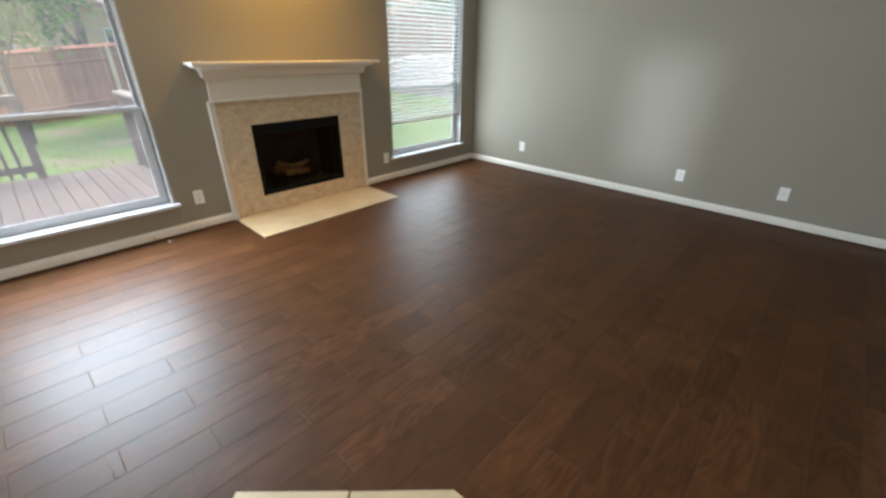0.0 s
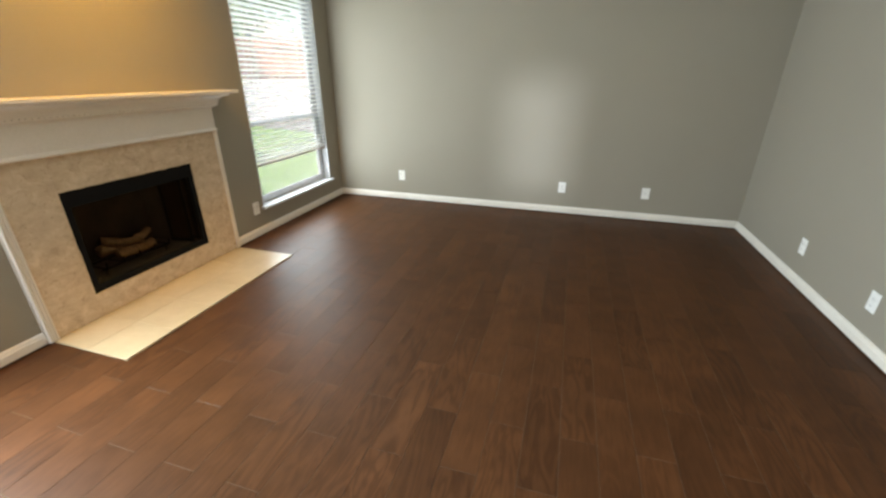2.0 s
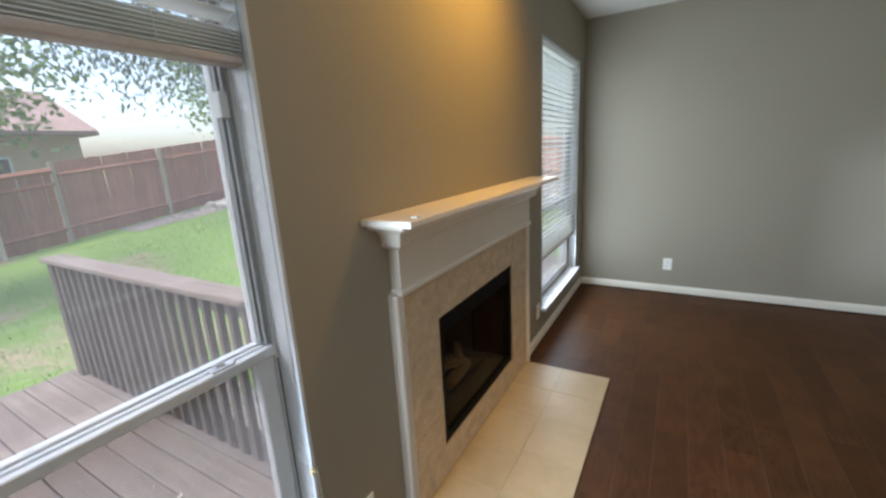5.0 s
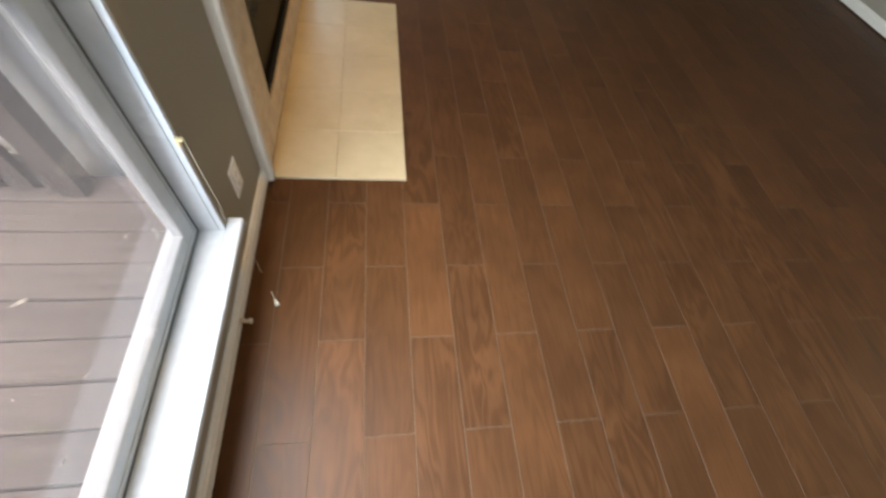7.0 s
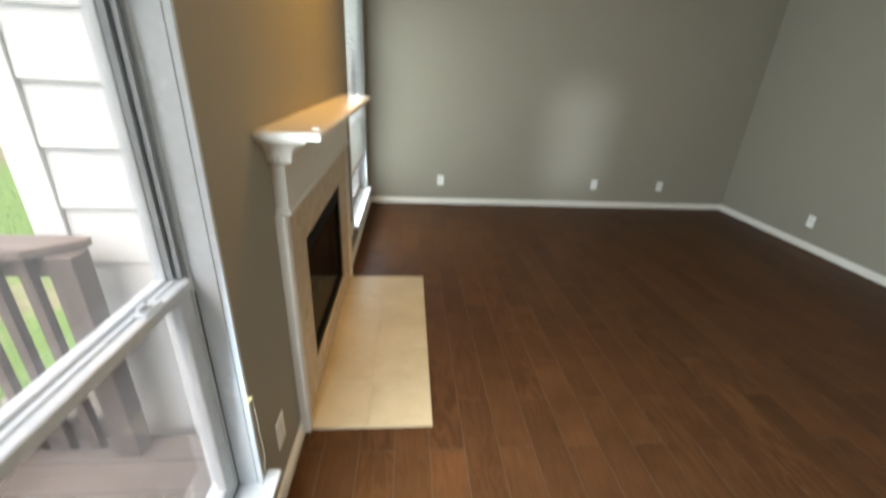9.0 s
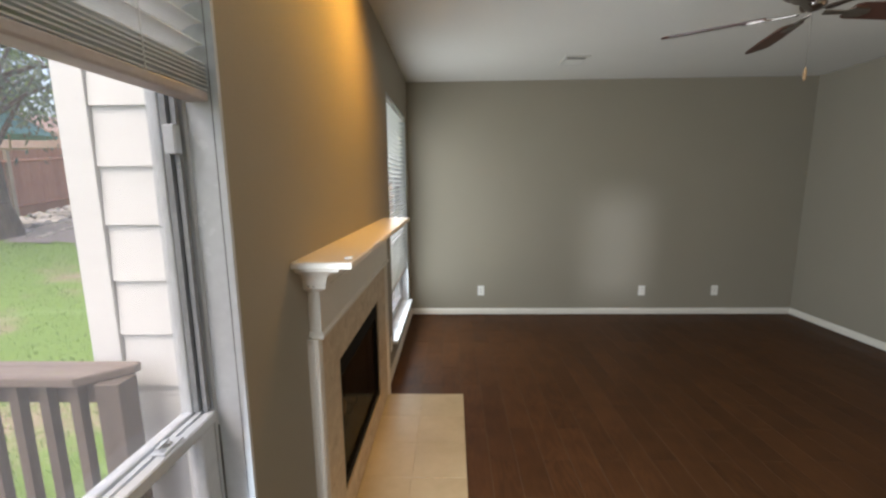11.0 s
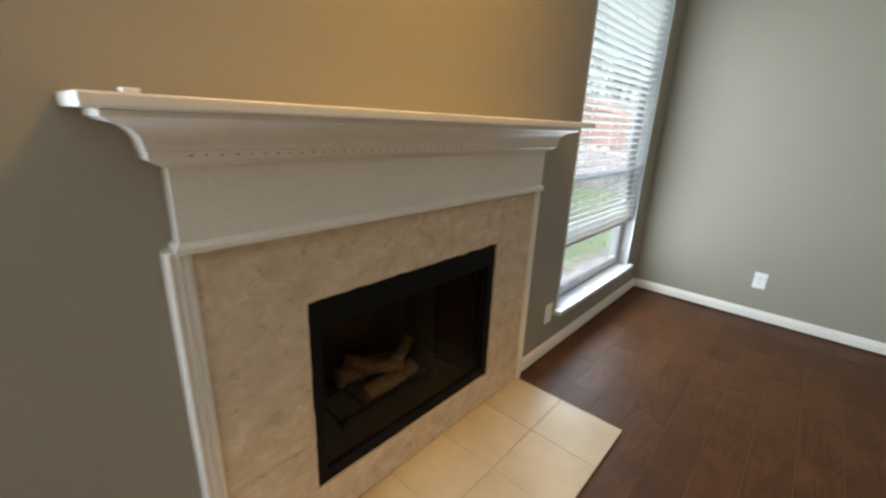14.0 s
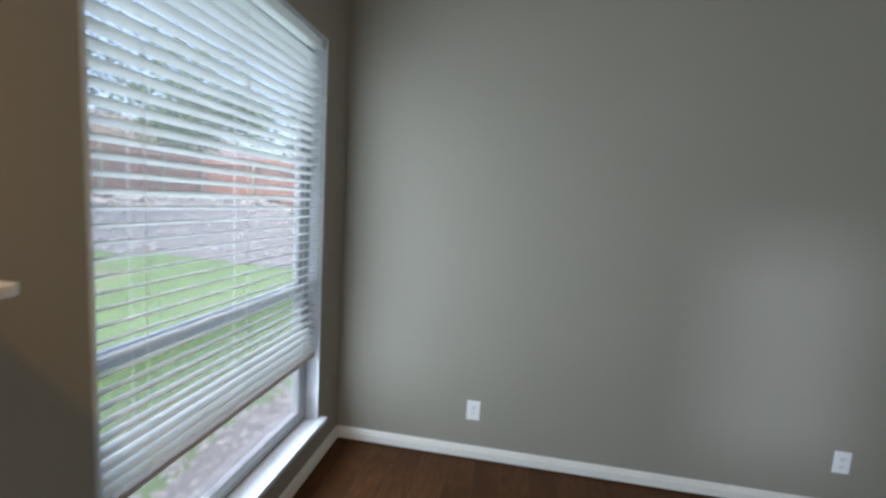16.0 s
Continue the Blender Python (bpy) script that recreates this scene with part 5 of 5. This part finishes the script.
# Trees: tapered trunk and limbs, crowns of many small leaves.
def tree(label, at, height, girth, crown, leaves, leaf, size, material, seed, droop=0.0):
    rng = random.Random(seed)
    z0 = ground_z(*at)
    t = thing("tree", label, "tree", "garden trees", at=(*at, z0))
    b = bmesh.new()
    top = Vector((at[0] + rng.uniform(-0.3, 0.3), at[1] + rng.uniform(-0.3, 0.3), z0 + height * 0.8))
    base = Vector((*at, z0 - 0.1))
    steps = 7
    points = [base.lerp(top, k / steps) + Vector((rng.uniform(-0.07, 0.07), rng.uniform(-0.07, 0.07), 0)) * (k > 0) for k in range(steps + 1)]
    for k in range(steps):
        r0 = girth * (1 - 0.85 * k / steps) * (1.35 if k == 0 else 1)
        rod(b, points[k], points[k + 1], r0, girth * (1 - 0.85 * (k + 1) / steps), sides=12)
    clumps = []
    cx, cy, cz, rx, ry, rz = crown
    for k in range(26):
        u = rng.random() * 6.283
        v = rng.uniform(-0.8, 1.0)
        w = math.sqrt(max(0, 1 - v * v)) * rng.uniform(0.45, 1.0)
        c = Vector((at[0] + cx + rx * w * math.cos(u), at[1] + cy + ry * w * math.sin(u), z0 + cz + rz * v))
        clumps.append(c)
        start = points[min(steps, max(2, int(steps * rng.uniform(0.4, 1.0))))]
        mid = start.lerp(c, 0.5) + Vector((rng.uniform(-0.2, 0.2), rng.uniform(-0.2, 0.2), 0.25))
        rod(b, start, mid, girth * 0.22, girth * 0.13, sides=6)
        rod(b, mid, c, girth * 0.13, girth * 0.03, sides=6)
    part("trunk", b, BARK, t, "rough dark bark")
    verts, faces = [], []
    spread = 0.42 * (rx + ry + rz) / 3
    for k in range(leaves):
        c = rng.choice(clumps)
        p = c + Vector((rng.gauss(0, spread * 0.55), rng.gauss(0, spread * 0.55), rng.gauss(0, spread * 0.36) - droop * rng.random()))
        a = Vector((rng.uniform(-1, 1), rng.uniform(-1, 1), rng.uniform(-1, 0.4) - droop)).normalized()
        s = a.cross(Vector((rng.uniform(-1, 1), rng.uniform(-1, 1), 1))).normalized()
        length = leaf * rng.uniform(0.6, 1.3)
        i = len(verts)
        verts += [p, p + a * length * 0.5 + s * length * size, p + a * length, p + a * length * 0.5 - s * length * size]
        faces.append((i, i + 1, i + 2, i + 3))
    data = bpy.data.meshes.new("crown")
    data.from_pydata(verts, [], faces)
    data.materials.append(material)
    ob = new("crown", data)
    ob.parent = t
    ob.matrix_parent_inverse = t.matrix_basis.inverted()
    return t


tree("large dark-trunked cedar with feathery hanging foliage", (-13.8, 9.3), 7.5, 0.36, (1.0, -1.5, 4.6, 3.2, 3.8, 1.7), 6500, 0.17, 0.16, NEEDLE, 3, 0.5)
tree("young leafy tree before the red fence", (-12.6, 0.6), 4.6, 0.06, (0, 0.0, 3.2, 1.6, 2.1, 1.3), 7000, 0.15, 0.30, LEAF, 5)
tree("leafy tree behind the fence", (-19.5, 3.0), 7.0, 0.22, (0, 0, 5.0, 2.8, 3.2, 2.0), 2600, 0.26, 0.32, LEAF, 8)
tree("leafy tree behind the fence", (-20.5, -5.5), 7.5, 0.22, (0, 0, 5.2, 3.0, 3.4, 2.2), 2600, 0.28, 0.32, LEAF, 9)
tree("leafy tree behind the fence", (-18.5, 21.5), 7.0, 0.22, (0, 0, 4.6, 3.4, 3.4, 2.4), 6000, 0.26, 0.32, LEAF, 10)
tree("leafy tree behind the fence", (-10.5, 22.0), 7.5, 0.24, (0, 0, 4.4, 3.4, 3.0, 2.6), 6000, 0.26, 0.32, NEEDLE, 11)
tree("leafy tree behind the fence", (-21.5, 14.0), 8.0, 0.24, (0, 0, 4.8, 3.0, 3.6, 2.6), 6000, 0.26, 0.32, LEAF, 12)


# Neighbour's house beyond the fence.
def house(at, size, eave, ridge):
    x, y = at
    w, d = size
    t = thing("neighbour_house", "tan stucco house with a pinkish-brown roof beyond the fence", "house", at=(x, y, -0.4))
    part("house_wall", block(x - w, x + w, y - d, y + d, -0.5, eave), HOUSE_WALL, t)
    b = prism([(x - w - 0.5, eave + 0.003), (x + w + 0.5, eave + 0.003), (x + w + 0.5, eave + 0.16), (x, ridge), (x - w - 0.5, eave + 0.16)], "y", y - d - 0.5, y + d + 0.5)
    part("house_roof", b, ROOFING, t, "pinkish-brown shingle roof")
    for k in (-0.6, 0.0, 0.6):
        f = part("house_window", block(x + w + 0.002, x + w + 0.06, y + k * d - 0.55, y + k * d + 0.55, 0.9, 2.2, 0.01), VINYL, t, "white framed window")
        part("window_pane", block(x + w + 0.061, x + w + 0.07, y + k * d - 0.47, y + k * d + 0.47, 0.98, 2.12), PANE_DARK, f)
    return t


house((-27.0, 1.0), (4.0, 6.5), 2.9, 5.0)
house((-26.0, 27.0), (4.0, 6.0), 3.6, 5.6)
umbrella = thing("patio_umbrella", "teal canvas patio umbrella beyond the fence", "umbrella", at=(-19.6, 15.2, 1.0))
b = bmesh.new()
rod(b, (-19.6, 15.2, 0.6), (-19.6, 15.2, 4.4), 0.03, sides=10)
part("umbrella_pole", b, FENCE_POST, umbrella)
part("canopy", lathe([(0.04, 4.45), (0.75, 4.0), (1.35, 3.55), (1.33, 3.50), (0.7, 3.9), (0.03, 4.3)], 8, (-19.6, 15.2)), CANVAS, umbrella, "teal canvas canopy")


# ---- litter on the deck ----
random.seed(41)
verts, faces = [], []
for k in range(45):
    cx, cy, turn = random.uniform(-5.6, -3.95), random.uniform(-1.2, 1.35), random.uniform(0, math.tau)
    l, w, z = random.uniform(0.004, 0.018), random.uniform(0.002, 0.006), DZ + 0.003
    if k < 6:
        cx, cy = ((-4.86, 0.74), (-5.21, 0.94), (-4.32, 0.46), (-4.88, 1.13), (-4.81, 0.77), (-4.45, 0.98))[k]
        l, w = random.uniform(0.020, 0.034), random.uniform(0.008, 0.013)
    i = len(verts)
    for u, v, h in ((-l, 0, 0.002), (-l * 0.2, w, 0.0), (l, 0, 0.004), (-l * 0.2, -w, 0.0), (0, 0, 0.006)):
        verts.append((cx + u * math.cos(turn) - v * math.sin(turn), cy + u * math.sin(turn) + v * math.cos(turn), z + h))
    faces += [(i, i + 3, i + 4), (i + 3, i + 2, i + 4), (i + 2, i + 1, i + 4), (i + 1, i, i + 4)]
data = bpy.data.meshes.new("leaf_litter")
data.from_pydata(verts, [], faces)
data.materials.append(LITTER)
tagged(new("leaf_litter", data), "pale dry leaf bits scattered on the deck boards", "leaf litter", kind="stuff")


# ---- floor planks ----
def plank_mesh(w, l):
    """A plank of tile with eased edges, its top at z = 0."""
    e, t = 0.0006, 0.0075
    x, y = w / 2, l / 2
    v = [(-x, -y, -t), (x, -y, -t), (x, y, -t), (-x, y, -t), (-x, -y, -e), (x, -y, -e), (x, y, -e), (-x, y, -e), (-x + e, -y + e, 0), (x - e, -y + e, 0), (x - e, y - e, 0), (-x + e, y - e, 0)]
    f = [(8, 9, 10, 11)]
    for k in range(4):
        n = (k + 1) % 4
        f += [(k, n, n + 4, k + 4), (k + 4, n + 4, n + 8, k + 8)]
    return v, f


PW, PL, GAP = 0.158, 0.610, 0.0022
meshes = {}
rest_v, rest_f = [], []
x = -3.601 - PW
row = -1
while x < EAST - 0.01:
    x0, x1 = max(x, WEST + 0.002), min(x + PW, EAST - 0.002)
    y = (0.463 if row % 2 == 0 else 0.168) - PL * 6
    while y < NORTH:
        y0, y1 = max(y, SOUTH + 0.002), min(y + PL, NORTH - 0.002)
        if y1 - y0 > 0.02 and x1 - x0 > 0.012:
            w, l = round(x1 - x0 - GAP, 4), round(y1 - y0 - GAP, 4)
            cx, cy = (x0 + x1) / 2, (y0 + y1) / 2
            if y1 > 0.2 or (cx < -1.6 and y1 > -0.4):
                if (w, l) not in meshes:
                    data = bpy.data.meshes.new("floor_plank")
                    v, f = plank_mesh(w, l)
                    data.from_pydata(v, [], f)
                    data.materials.append(PLANK)
                    meshes[w, l] = data
                piece("floor_plank", meshes[w, l], floor, pose(cx, cy, 0.0, random.uniform(-0.03, 0.03), random.uniform(-0.06, 0.06), 0))
            else:
                v, f = plank_mesh(w, l)
                i = len(rest_v)
                rest_v += [(a + cx, c + cy, d) for a, c, d in v]
                rest_f += [tuple(k + i for k in q) for q in f]
        y += PL
    x += PW
    row += 1
data = bpy.data.meshes.new("floor_planks_beyond")
data.from_pydata(rest_v, [], rest_f)
data.materials.append(PLANK)
ob = new("floor_planks_beyond", data)
ob.parent = floor
tagged(ob, kind="stuff")
